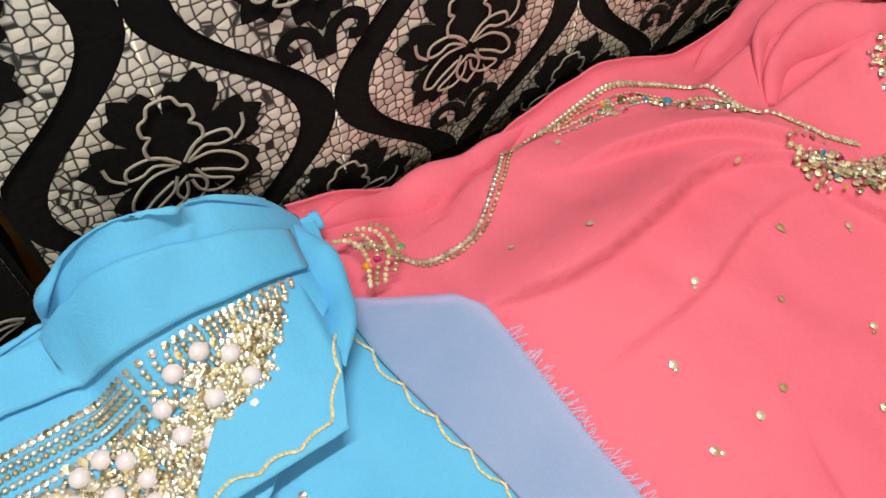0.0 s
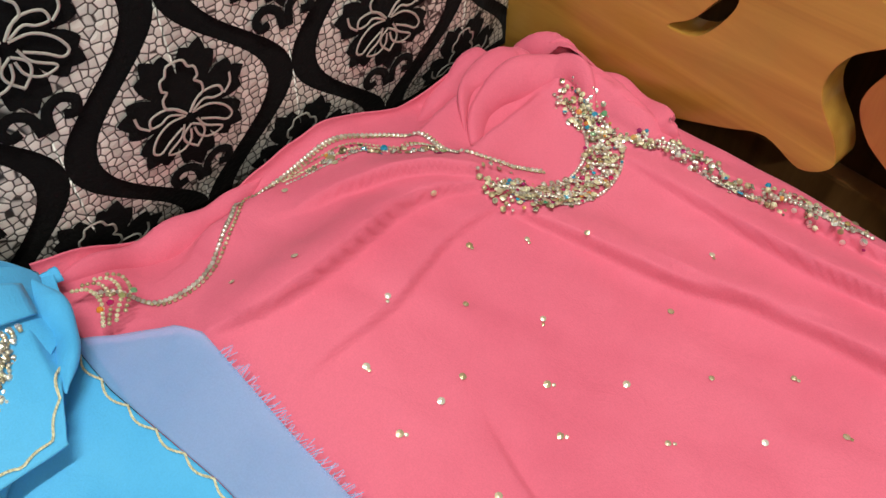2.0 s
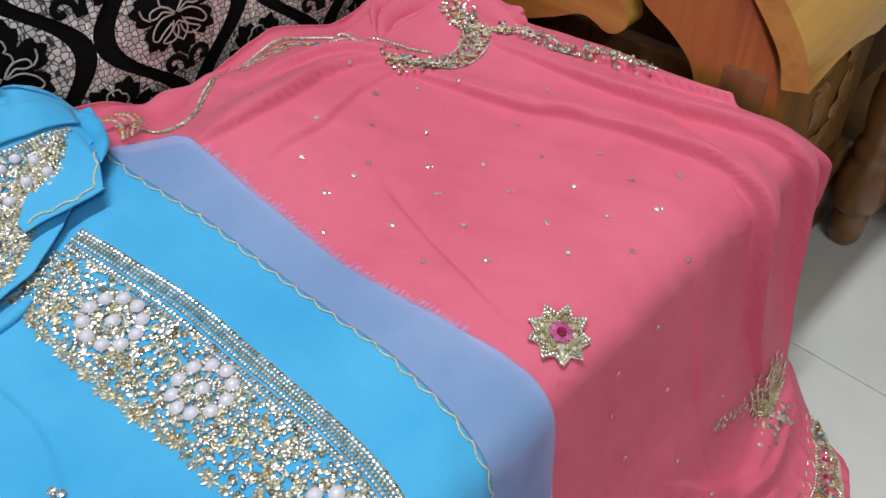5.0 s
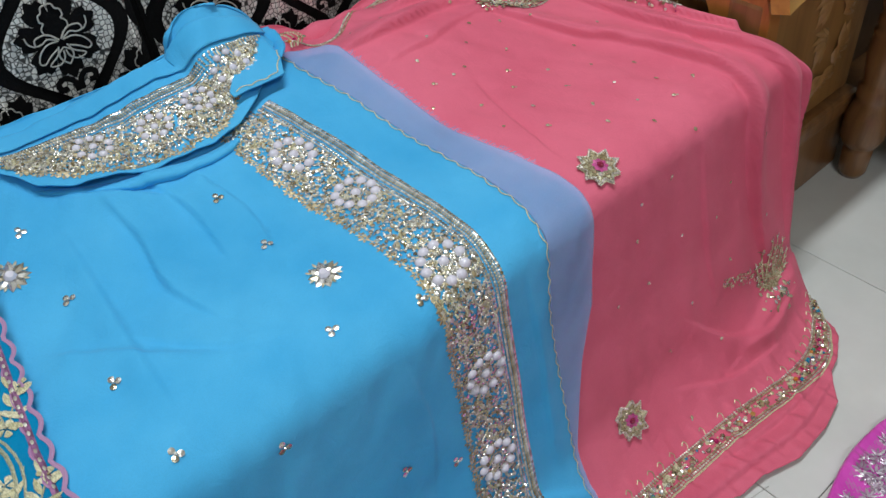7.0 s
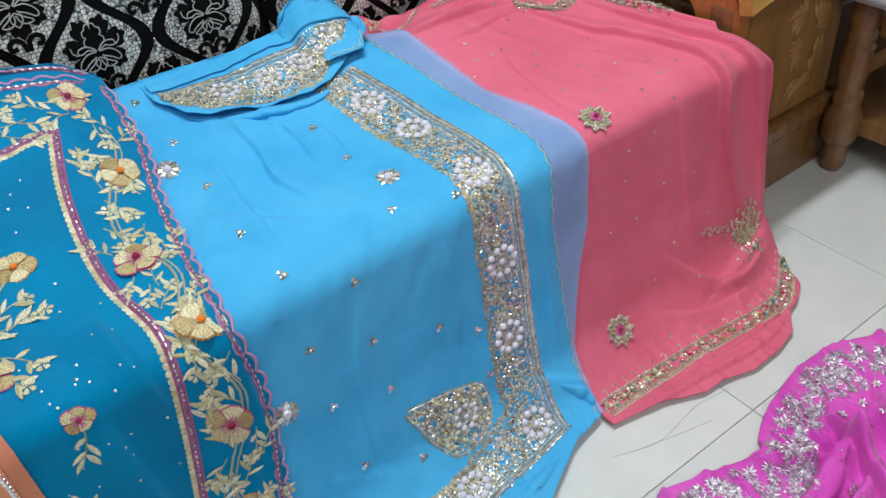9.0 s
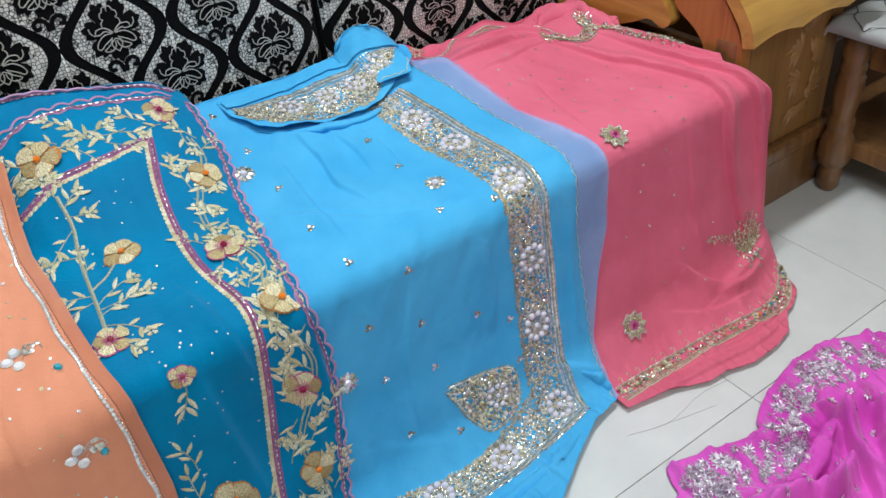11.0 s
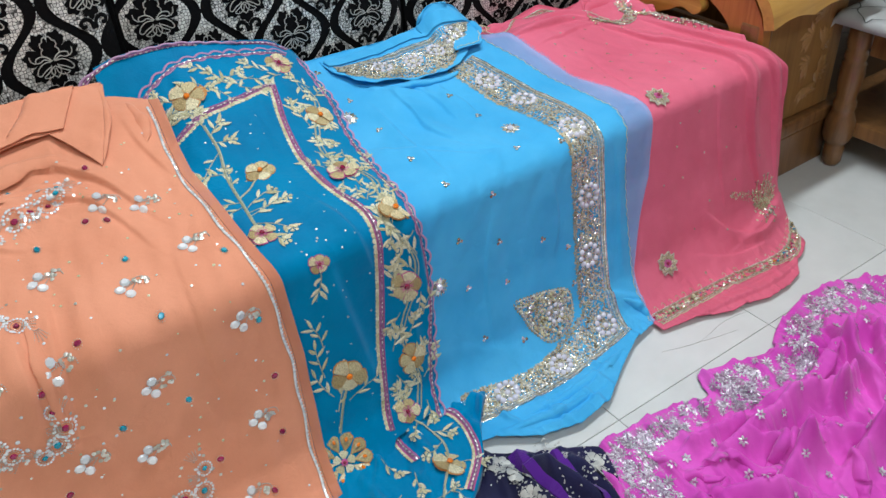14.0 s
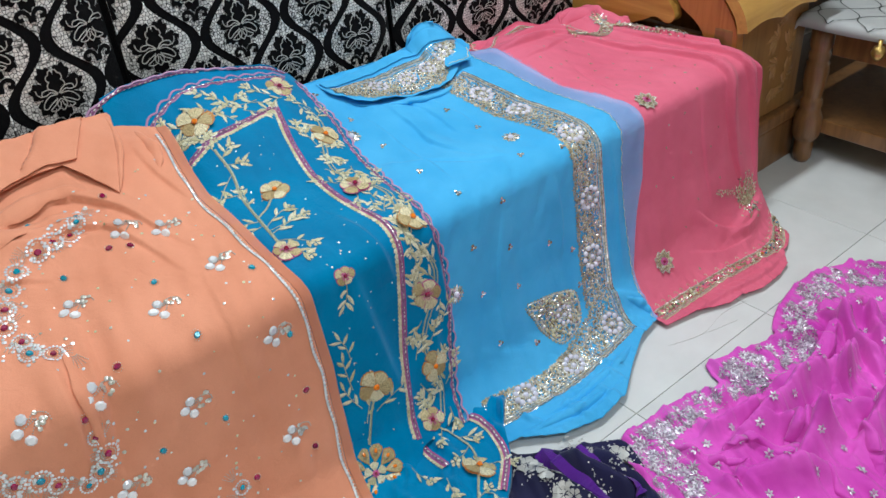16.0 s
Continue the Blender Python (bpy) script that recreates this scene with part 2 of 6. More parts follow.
def thing(name, x, y, z, label, category, group="", kind=""):
    ob = new(name)
    ob.empty_display_size = 0.05
    ob.location = (x, y, z)
    return tagged(ob, label, category, group, kind)


def box(x0, x1, y0, y1, z0, z1, bevel=0.004, segments=2):
    bm = bmesh.new()
    bmesh.ops.create_cube(bm, size=1.0)
    for v in bm.verts:
        v.co = Vector(((x0 + x1) / 2 + v.co.x * (x1 - x0), (y0 + y1) / 2 + v.co.y * (y1 - y0), (z0 + z1) / 2 + v.co.z * (z1 - z0)))
    if bevel:
        bmesh.ops.bevel(bm, geom=bm.edges[:], offset=bevel, segments=segments, affect="EDGES", profile=0.6)
    return bm


def board(outline, origin, u, v, thick, bevel=0.004, holes=()):
    """A sawn board: a closed outline in the plane of u and v, thickened along their normal, with rounded rims."""
    u, v, o = Vector(u).normalized(), Vector(v).normalized(), Vector(origin)
    n = u.cross(v)
    bm = bmesh.new()
    ring = [bm.verts.new(o + u * a + v * b) for a, b in outline]
    edges = [bm.edges.new((ring[i], ring[(i + 1) % len(ring)])) for i in range(len(ring))]
    for hole in holes:
        h = [bm.verts.new(o + u * a + v * b) for a, b in hole]
        edges += [bm.edges.new((h[i], h[(i + 1) % len(h)])) for i in range(len(h))]
    bmesh.ops.triangle_fill(bm, use_beauty=True, use_dissolve=False, edges=edges)
    bmesh.ops.recalc_face_normals(bm, faces=bm.faces[:])
    if bm.faces and bm.faces[0].normal.dot(n) < 0:
        bmesh.ops.reverse_faces(bm, faces=bm.faces[:])
    got = bmesh.ops.extrude_face_region(bm, geom=bm.faces[:])
    bmesh.ops.translate(bm, verts=[g for g in got["geom"] if isinstance(g, bmesh.types.BMVert)], vec=n * thick)
    bmesh.ops.recalc_face_normals(bm, faces=bm.faces[:])
    if bevel:
        rim = [e for e in bm.edges if e.is_manifold and e.calc_face_angle(0) > 1.0]
        bmesh.ops.bevel(bm, geom=rim, offset=bevel, segments=2, affect="EDGES", clamp_overlap=True)
    return bm


def lathe(profile, x, y, segments=20):
    bm = bmesh.new()
    rings = [[bm.verts.new((x + r * math.cos(2 * math.pi * i / segments), y + r * math.sin(2 * math.pi * i / segments), z)) for i in range(segments)] for r, z in profile]
    for a, b in zip(rings, rings[1:]):
        for i in range(segments):
            bm.faces.new((a[i], a[(i + 1) % segments], b[(i + 1) % segments], b[i]))
    bm.faces.new(rings[0][::-1])
    bm.faces.new(rings[-1])
    return bm


def smooth_line(pts, n=48, closed=False):
    """A Catmull-Rom line through a few control points."""
    pts = [np.array(p, float) for p in pts]
    if closed:
        pts = [pts[-1]] + pts + pts[:2]
    else:
        pts = [2 * pts[0] - pts[1]] + pts + [2 * pts[-1] - pts[-2]]
    out = []
    spans = len(pts) - 3
    for k in range(n):
        f = k / (n if closed else n - 1) * spans
        i = min(int(f), spans - 1)
        t = f - i
        a, b, c, d = pts[i:i + 4]
        out.append(0.5 * (2 * b + (c - a) * t + (2 * a - 5 * b + 4 * c - d) * t * t + (3 * b - a - 3 * c + d) * t ** 3))
    return np.array(out)


# ---- cloth surfaces ----
def table(pairs):
    xs, ys = zip(*pairs)
    return lambda v: np.interp(v, xs, ys)


def rounded(s, ss, vs, r=0.016):
    return sum(np.interp(s + d, ss, vs) for d in np.linspace(-r, r, 7)) / 7


def ripple(a, b, seed, scale, stretch=1.0):
    """Soft irregular waves, the sum of a few slanted sines."""
    rng = np.random.RandomState(seed)
    out = 0.0
    for k in range(7):
        ang = rng.uniform(-0.5, 0.5)
        f = (1.0 + 0.75 * k) / scale
        out = out + np.sin(2 * np.pi * f * (a * np.cos(ang) + stretch * b * np.sin(ang)) + rng.uniform(0, 6.28) + 1.5 * np.sin(3.1 * b / scale * 0.35 + k)) / (1.0 + 0.8 * k)
    return out / 2.2


def ridge(a, b, p, q, wide, high):
    """A fold that runs from p to q and dies out at both ends."""
    p, q = np.array(p), np.array(q)
    d = q - p
    t = ((a - p[0]) * d[0] + (b - p[1]) * d[1]) / (d @ d)
    tt = np.clip(t, 0, 1)
    dist = np.hypot(a - p[0] - tt * d[0], b - p[1] - tt * d[1])
    side = (a - p[0]) * d[1] - (b - p[1]) * d[0]
    wide = np.where(side * np.sign(high) > 0, wide * 0.45, wide * 1.7)
    return high * np.exp(-(dist / wide) ** 2) * np.clip(np.sin(np.pi * np.clip(t, 0.02, 0.98)), 0, 1) ** 0.5


def crease(a, b, pts, wide, high):
    """A lapped fold along a line: one steep face, one long slope; the sign of high picks the steep side."""
    line = smooth_line(pts, 13)
    run = np.r_[0, np.cumsum(np.hypot(*np.diff(line, axis=0).T))]
    near, side, along = np.full(np.shape(a), 9.0), np.zeros(np.shape(a)), np.zeros(np.shape(a))
    for i in range(12):
        p, d = line[i], line[i + 1] - line[i]
        t = np.clip(((a - p[0]) * d[0] + (b - p[1]) * d[1]) / (d @ d), 0, 1)
        dist = np.hypot(a - p[0] - t * d[0], b - p[1] - t * d[1])
        closer = dist < near
        near = np.where(closer, dist, near)
        side = np.where(closer, (a - p[0]) * d[1] - (b - p[1]) * d[0], side)
        along = np.where(closer, (run[i] + t * (run[i + 1] - run[i])) / run[-1], along)
    w = np.where(side * np.sign(high) > 0, wide * 0.17, wide * 2.0)
    return abs(high) * np.exp(-(near / w) ** 2) * np.clip(np.sin(np.pi * np.clip(along, 0.01, 0.99)), 0, 1) ** 0.6


def tangents(surface, x, s):
    """Points of a surface with their two directions and normal."""
    e = 0.002
    p = surface.at(x, s)
    a, b = surface.at(x + e, s) - surface.at(x - e, s), surface.at(x, s + e) - surface.at(x, s - e)
    unit = lambda v: v / np.maximum(np.linalg.norm(v, axis=-1, keepdims=True), 1e-9)
    a, b = unit(a), unit(b)
    n = unit(np.cross(b, a))
    return p, a, unit(np.cross(a, n)), n


def soft_table(pairs, r=0.012):
    """A table with its corners rounded off."""
    xs, ys = zip(*pairs)
    return lambda v: sum(np.interp(v + d, xs, ys) for d in np.linspace(-r, r, 5)) / 5


class Drape:
    """A length of cloth laid over the seat. x runs along the sofa, s from the backrest over the seat (0 to 0.5), down the front (to 0.93) and out over the floor."""

    def __init__(self, lift, back, rise, mid, edge=0.0, folds=(), wave=0.0025, fall=0.004, seed=1, corner=9.0):
        self.lift, self.back, self.rise, self.mid, self.edge = lift, soft_table(back), soft_table(rise), soft_table(mid), edge
        self.folds, self.wave, self.fall, self.seed, self.corner = folds, wave, fall, seed, corner

    def base(self, x, s):
        ss = [-0.2, 0.0, 0.1, 0.28, 0.46, 0.505, 0.62, 0.71, 0.83, 0.89, 0.935, 1.5]
        ys = [0.507, 0.503, 0.40, 0.22, 0.035, 0.002, -0.010, -0.022, -0.052, -0.092, -0.128, -0.69]
        y = rounded(s, ss, ys)
        base = [0.0, 0.0, 0.0, 0.0, 0.424, 0.404, 0.29, 0.205, 0.085, 0.03, 0.009, 0.007]
        z = rounded(s, ss, base)
        zb, zr, zm = self.back(x), self.rise(x), self.mid(x)
        w = lambda a: np.clip(rounded(s, ss, [1.0 if i == a else 0.0 for i in range(12)]), 0, 1)
        z = z + w(0) * (zb + 0.1) + w(1) * zb + w(2) * zr + w(3) * zm
        over = np.clip((s - 0.5) / 0.1, 0, 1)
        floor = np.clip((s - 0.86) / 0.08, 0, 1)
        y = y + np.clip(x - self.corner, 0, 1) ** 2 * 9.0 * over * (1 - 0.5 * floor)
        return np.stack([x, y, z], -1), over, floor

    def at(self, x, s):
        x, s = np.broadcast_arrays(np.asarray(x, float), np.asarray(s, float))
        p, over, floor = self.base(x, s)
        e = 0.003
        b = self.base(x, s + e)[0] - self.base(x, s - e)[0]
        a = self.base(x + e, s)[0] - self.base(x - e, s)[0]
        n = np.cross(b, a)
        n = n / np.maximum(np.linalg.norm(n, axis=-1, keepdims=True), 1e-9)
        d = self.lift + self.wave * ripple(x, s, self.seed, 0.16, 1.6) * (1 - 0.7 * over)
        d = d + self.fall * over * (1 - floor) * np.clip((s - 0.5) / 0.35, 0, 1) * ripple(x, s * 0.2, self.seed + 3, 0.2)
        d = d + floor * (0.003 + 0.007 * ripple(x, s, self.seed + 5, 0.10) ** 2)
        for f in self.folds:
            d = d + (crease if len(f) == 3 else ridge)(x, s, *f)
        return p + n * d[..., None]

    def tangents(self, x, s):
        return tangents(self, x, s)

    def sheet(self, left, right, s0, s1, nu, nv, lift=0.0):
        """Grid between two edges (functions of s) and from s0(x) to s1(x)."""
        v = np.linspace(0, 1, nv + 1)
        u = np.linspace(0, 1, nu + 1)
        U, V = np.meshgrid(u, v)
        top = s0 if callable(s0) else (lambda q: np.zeros_like(q) + s0)
        S = -0.02 + 0.97 * V
        X = left(S) + (right(S) - left(S)) * U
        S = top(X) + (s1(X) - top(X)) * V
        X = left(S) + (right(S) - left(S)) * U
        P = self.at(X, S)
        if lift:
            n = np.cross(np.gradient(P, axis=0), np.gradient(P, axis=1))
            P = P + lift * n / np.maximum(np.linalg.norm(n, axis=-1, keepdims=True), 1e-9)
        return P.reshape(-1, 3), [(i * (nu + 1) + j, (i + 1) * (nu + 1) + j, (i + 1) * (nu + 1) + j + 1, i * (nu + 1) + j + 1) for i in range(nv) for j in range(nu)]


PINK_FOLDS = [((0.56, 0.25), (0.52, 0.42), 0.005, -0.004), ((0.825, 0.36), (0.775, 0.49), 0.008, -0.005),
              ((0.68, 0.045), (0.80, 0.025), 0.016, 0.022), ((0.80, 0.02), (0.825, 0.12), 0.016, 0.026), ((0.70, 0.085), (0.79, 0.075), 0.010, 0.014),
              ((0.845, -0.02), (0.835, 0.17), 0.012, 0.032), ((0.49, 0.03), (0.57, 0.02), 0.014, 0.012), ((0.73, 0.88), (0.90, 0.84), 0.02, 0.012),
              ([(0.455, 0.098), (0.51, 0.114), (0.566, 0.108), (0.631, 0.097), (0.69, 0.118)], 0.013, -0.017), ([(0.56, 0.05), (0.61, 0.062), (0.66, 0.088), (0.71, 0.125)], 0.012, -0.014),
              ([(0.48, 0.16), (0.56, 0.155), (0.63, 0.135), (0.70, 0.135)], 0.014, -0.007), ([(0.68, 0.125), (0.711, 0.202), (0.734, 0.262), (0.765, 0.325)], 0.014, -0.013),
              ([(0.745, 0.27), (0.772, 0.37), (0.785, 0.46), (0.785, 0.56), (0.80, 0.66), (0.835, 0.80)], 0.016, -0.020), ([(0.795, 0.15), (0.80, 0.24), (0.806, 0.32), (0.828, 0.40), (0.852, 0.48), (0.872, 0.58), (0.893, 0.80)], 0.013, -0.019),
              ([(0.815, 0.12), (0.83, 0.22), (0.85, 0.36), (0.88, 0.48), (0.905, 0.60), (0.91, 0.78)], 0.010, -0.013), ([(0.69, 0.52), (0.70, 0.66), (0.715, 0.80)], 0.018, -0.005),
              ([(0.66, 0.79), (0.72, 0.85), (0.79, 0.875), (0.86, 0.862)], 0.012, 0.011), ([(0.60, 0.86), (0.70, 0.90), (0.80, 0.91)], 0.014, 0.006),
              ([(0.46, 0.985), (0.58, 1.0), (0.70, 1.015), (0.80, 1.0)], 0.010, -0.010), ([(0.55, 0.965), (0.66, 0.985), (0.76, 0.99), (0.85, 0.965)], 0.008, -0.008)]
PINK_D = Drape(0.0, [(0.388, 0.476), (0.432, 0.466), (0.468, 0.438), (0.532, 0.436), (0.58, 0.448), (0.628, 0.458), (0.713, 0.424), (0.764, 0.430), (0.783, 0.436), (0.82, 0.415), (0.86, 0.412)],
               [(0.4, 0.455), (0.46, 0.462), (0.53, 0.47), (0.62, 0.452), (0.75, 0.440), (0.86, 0.425)],
               [(0.4, 0.424), (0.72, 0.422), (0.80, 0.432), (0.87, 0.440)], seed=2, corner=0.87, folds=PINK_FOLDS)
BLUE_FOLDS = [((0.05, 0.17), (0.03, 0.44), 0.012, 0.006), ((-0.03, 0.30), (0.10, 0.42), 0.016, 0.006), ((0.07, 0.12), (0.16, 0.19), 0.010, 0.009),
              ([(0.105, 0.15), (0.11, 0.22), (0.10, 0.30), (0.12, 0.38)], 0.013, -0.008), ([(0.15, 0.14), (0.17, 0.22), (0.165, 0.31)], 0.011, -0.006), ([(0.20, 0.17), (0.215, 0.26), (0.20, 0.34)], 0.012, 0.004), ([(0.04, 0.33), (0.10, 0.40), (0.17, 0.44)], 0.016, -0.004),
              ([(0.09, 0.54), (0.06, 0.66), (0.05, 0.80)], 0.02, -0.004), ([(0.22, 0.52), (0.235, 0.62), (0.22, 0.72)], 0.016, 0.003), ([(0.385, 0.52), (0.39, 0.66), (0.38, 0.80)], 0.010, -0.005),
              ((-0.02, 0.80), (0.10, 0.86), 0.025, 0.003), ([(-0.04, 0.985), (0.06, 1.005), (0.16, 1.0), (0.26, 0.975)], 0.008, 0.010), ([(0.0, 1.02), (0.10, 1.035), (0.20, 1.02)], 0.007, 0.008), ([(0.02, 0.965), (0.14, 0.985), (0.27, 0.962)], 0.006, -0.005), ((0.30, 0.82), (0.45, 0.90), 0.012, 0.006)]
BLUE_D = Drape(0.007, [(-0.4, 0.50), (0.1, 0.49), (0.3, 0.48), (0.42, 0.455), (0.5, 0.445)], [(-0.4, 0.47), (0.18, 0.458), (0.4, 0.462), (0.5, 0.474)],
               [(-0.4, 0.425), (0.5, 0.423)], seed=4, folds=BLUE_FOLDS)
FLAP_D = Drape(0.017, [(0.0, 0.474), (0.10, 0.476), (0.22, 0.486), (0.262, 0.492), (0.285, 0.497), (0.298, 0.530), (0.312, 0.546), (0.325, 0.530), (0.339, 0.536), (0.352, 0.520), (0.364, 0.518), (0.378, 0.490), (0.39, 0.46), (0.46, 0.44)],
               [(0.0, 0.47), (0.18, 0.458), (0.4, 0.465)], [(0.0, 0.425), (0.5, 0.423)], seed=11, wave=0.004,
               folds=[((0.285, -0.04), (0.297, 0.012), 0.008, 0.010), ((0.335, -0.04), (0.34, 0.014), 0.008, 0.010), ((0.02, 0.12), (0.24, 0.165), 0.010, 0.006)])
LOBE_D = Drape(0.027, [(0.2, 0.47), (0.35, 0.475), (0.45, 0.44)], [(0.2, 0.46), (0.4, 0.465)], [(0.0, 0.425), (0.5, 0.423)], seed=12, wave=0.004,
               folds=[((0.375, -0.01), (0.372, 0.10), 0.010, 0.010)])
TEAL_FOLDS = [((-0.20, 0.40), (-0.17, 0.56), 0.016, 0.008), ((-0.24, 0.52), (-0.20, 0.80), 0.02, 0.006), ((-0.10, 0.50), (-0.12, 0.8), 0.03, 0.008), ((-0.08, 0.42), (-0.07, 0.84), 0.014, 0.010)]
TEAL_D = Drape(0.011, [(-0.5, 0.565), (-0.43, 0.582), (-0.36, 0.602), (-0.26, 0.60), (-0.07, 0.555), (0.0, 0.50), (0.06, 0.49)], [(-0.5, 0.45), (-0.37, 0.465), (-0.32, 0.515), (-0.27, 0.545), (-0.1, 0.51), (0.04, 0.468)],
               [(-0.5, 0.44), (-0.34, 0.445), (-0.23, 0.453), (0.0, 0.43)], seed=6, folds=TEAL_FOLDS)
ORANGE_FOLDS = [([(-0.70, 0.20), (-0.60, 0.165), (-0.53, 0.165), (-0.47, 0.235), (-0.43, 0.33)], 0.014, -0.013), ([(-0.66, 0.255), (-0.58, 0.225), (-0.52, 0.24), (-0.48, 0.31), (-0.46, 0.38)], 0.014, -0.010),
                ([(-0.40, 0.10), (-0.395, 0.16), (-0.375, 0.24)], 0.010, -0.006), ([(-0.80, 0.30), (-0.70, 0.27), (-0.62, 0.30)], 0.014, -0.010), ([(-0.44, 0.40), (-0.455, 0.52), (-0.45, 0.66)], 0.02, -0.004),
                ((-0.66, 0.20), (-0.56, 0.26), 0.012, 0.008), ((-0.62, 0.40), (-0.66, 0.62), 0.012, -0.008), ((-0.68, 0.42), (-0.70, 0.60), 0.014, 0.008), ((-0.70, 0.19), (-0.50, 0.215), 0.010, 0.008), ((-0.60, 0.23), (-0.46, 0.26), 0.010, 0.006)]
ORANGE_D = Drape(0.018, [(-1.1, 0.57), (-0.47, 0.565), (-0.40, 0.558), (-0.36, 0.54), (-0.30, 0.53)], [(-1.1, 0.53), (-0.58, 0.53), (-0.42, 0.53), (-0.36, 0.525), (-0.30, 0.535)],
                 [(-1.1, 0.475), (-0.4, 0.462), (-0.3, 0.466)], seed=8, wave=0.004, folds=ORANGE_FOLDS)


class FloorCloth:
    """Cloth heaped on the floor: x and s = -y, with folds over a thin pile."""

    def __init__(self, pile, folds, seed, wave=0.006, scale=0.12):
        self.pile, self.folds, self.seed, self.wave, self.scale = pile, folds, seed, wave, scale

    def at(self, x, s):
        x, s = np.broadcast_arrays(np.asarray(x, float), np.asarray(s, float))
        h = self.pile + self.wave * (0.6 + ripple(x + 0.4 * s, s - 0.3 * x, self.seed, self.scale)) ** 2
        for f in self.folds:
            h = h + (crease if len(f) == 3 else ridge)(x, s, *f)
        return np.stack([x, -s, np.maximum(h, 0.004)], -1)


MAGENTA_FOLDS = [((0.22, 0.45), (0.42, 0.46), 0.02, 0.030), ((0.36, 0.42), (0.52, 0.50), 0.018, 0.034), ((0.25, 0.55), (0.40, 0.52), 0.018, 0.03), ((0.45, 0.44), (0.72, 0.40), 0.016, 0.02),
                 ((0.55, 0.55), (0.66, 0.36), 0.012, 0.024), ((0.62, 0.52), (0.75, 0.38), 0.012, 0.02), ((0.15, 0.50), (0.28, 0.60), 0.018, 0.028), ((0.36, 0.60), (0.60, 0.58), 0.02, 0.034),
                 ((0.50, 0.34), (0.60, 0.42), 0.012, 0.016), ((0.24, 0.35), (0.36, 0.40), 0.014, 0.012), ((0.46, 0.50), (0.58, 0.47), 0.012, 0.03), ((0.20, 0.40), (0.34, 0.43), 0.012, 0.018),
                 ((0.30, 0.48), (0.36, 0.58), 0.012, 0.024), ((0.40, 0.53), (0.48, 0.62), 0.012, 0.026), ((0.52, 0.60), (0.70, 0.54), 0.014, 0.026), ((0.68, 0.34), (0.70, 0.50), 0.010, 0.016)]
MAGENTA_F = FloorCloth(0.006, [(p, q, wide * 0.85, high * 1.9) for p, q, wide, high in MAGENTA_FOLDS], 21, 0.008, 0.09)
TEAL_F = FloorCloth(0.032, [((-0.20, 0.10), (-0.06, 0.16), 0.03, 0.005), ((-0.28, 0.16), (-0.10, 0.24), 0.03, 0.005), ((-0.08, 0.05), (-0.03, 0.10), 0.03, 0.014), ((-0.19, 0.045), (-0.14, 0.075), 0.016, 0.022)], 23)
NAVY_F = FloorCloth(0.008, [((-0.08, 0.24), (-0.06, 0.42), 0.016, 0.03), ((-0.03, 0.26), (0.0, 0.42), 0.014, 0.045), ((0.03, 0.29), (0.02, 0.42), 0.014, 0.03)], 25)
# ---- end of surfaces ----
const = lambda c: (lambda v: np.zeros_like(v) + c)

# edges of the saris, as x over s
PINK_L, PINK_R = const(0.40), table([(0.0, 0.86), (0.44, 0.862), (0.52, 0.89), (0.65, 0.925), (0.85, 0.915), (0.95, 0.89), (1.05, 0.86)])
PINK_S = table([(0.36, 0.967), (0.39, 0.969), (0.45, 0.981), (0.50, 0.992), (0.561, 1.018), (0.61, 1.022), (0.672, 1.039), (0.74, 1.037), (0.789, 1.026), (0.82, 0.993), (0.85, 0.985), (0.882, 0.965), (0.937, 0.89)])
BLUE_L = const(-0.12)
BLUE_EDGE = table([(-0.05, 0.385), (0.1, 0.395), (0.18, 0.412), (0.28, 0.424), (0.39, 0.431), (0.47, 0.424), (0.59, 0.412), (0.71, 0.416), (0.82, 0.412), (0.9, 0.40), (1.1, 0.38)])
BLUE_R = table([(-0.05, 0.455), (0.1, 0.456), (0.2, 0.460), (0.35, 0.474), (0.48, 0.491), (0.53, 0.488), (0.63, 0.479), (0.745, 0.442), (0.82, 0.418), (0.95, 0.402)])
BLUE_S = table([(-0.14, 0.96), (-0.05, 0.99), (0.02, 1.04), (0.10, 1.06), (0.18, 1.05), (0.26, 1.0), (0.33, 0.962), (0.41, 0.945)])
FLAP_S = table([(0.03, 0.06), (0.058, 0.11), (0.10, 0.135), (0.16, 0.155), (0.24, 0.160), (0.28, 0.15), (0.32, 0.125), (0.345, 0.10), (0.38, 0.06)])
TEAL_L = table([(-0.1, -0.40), (0.10, -0.40), (0.22, -0.385), (0.6, -0.35), (1.0, -0.34)])
TEAL_R = table([(-0.1, -0.02), (0.02, -0.025), (0.07, -0.02), (0.15, -0.02), (0.244, -0.042), (0.4, -0.062), (0.5, -0.068), (0.585, -0.056), (0.69, -0.066), (0.79, -0.085), (0.88, -0.10)])
TEAL_S = table([(-0.37, 0.97), (-0.25, 0.95), (-0.205, 0.885), (-0.08, 0.87)])
ORANGE_L, ORANGE_R = const(-1.0), table([(-0.05, -0.30), (0.0, -0.312), (0.1, -0.322), (0.2, -0.338), (0.25, -0.343), (0.31, -0.338), (0.39, -0.335), (0.46, -0.33), (0.51, -0.32), (0.65, -0.315), (0.75, -0.320), (0.84, -0.328), (0.97, -0.338)])
ORANGE_INNER = lambda s: ORANGE_R(s) - 0.018
ORANGE_S = const(0.97)


def thick(ob, t=0.0014):
    mod = ob.modifiers.new("cloth_thickness", "SOLIDIFY")
    mod.thickness, mod.offset = t, -1
    return ob


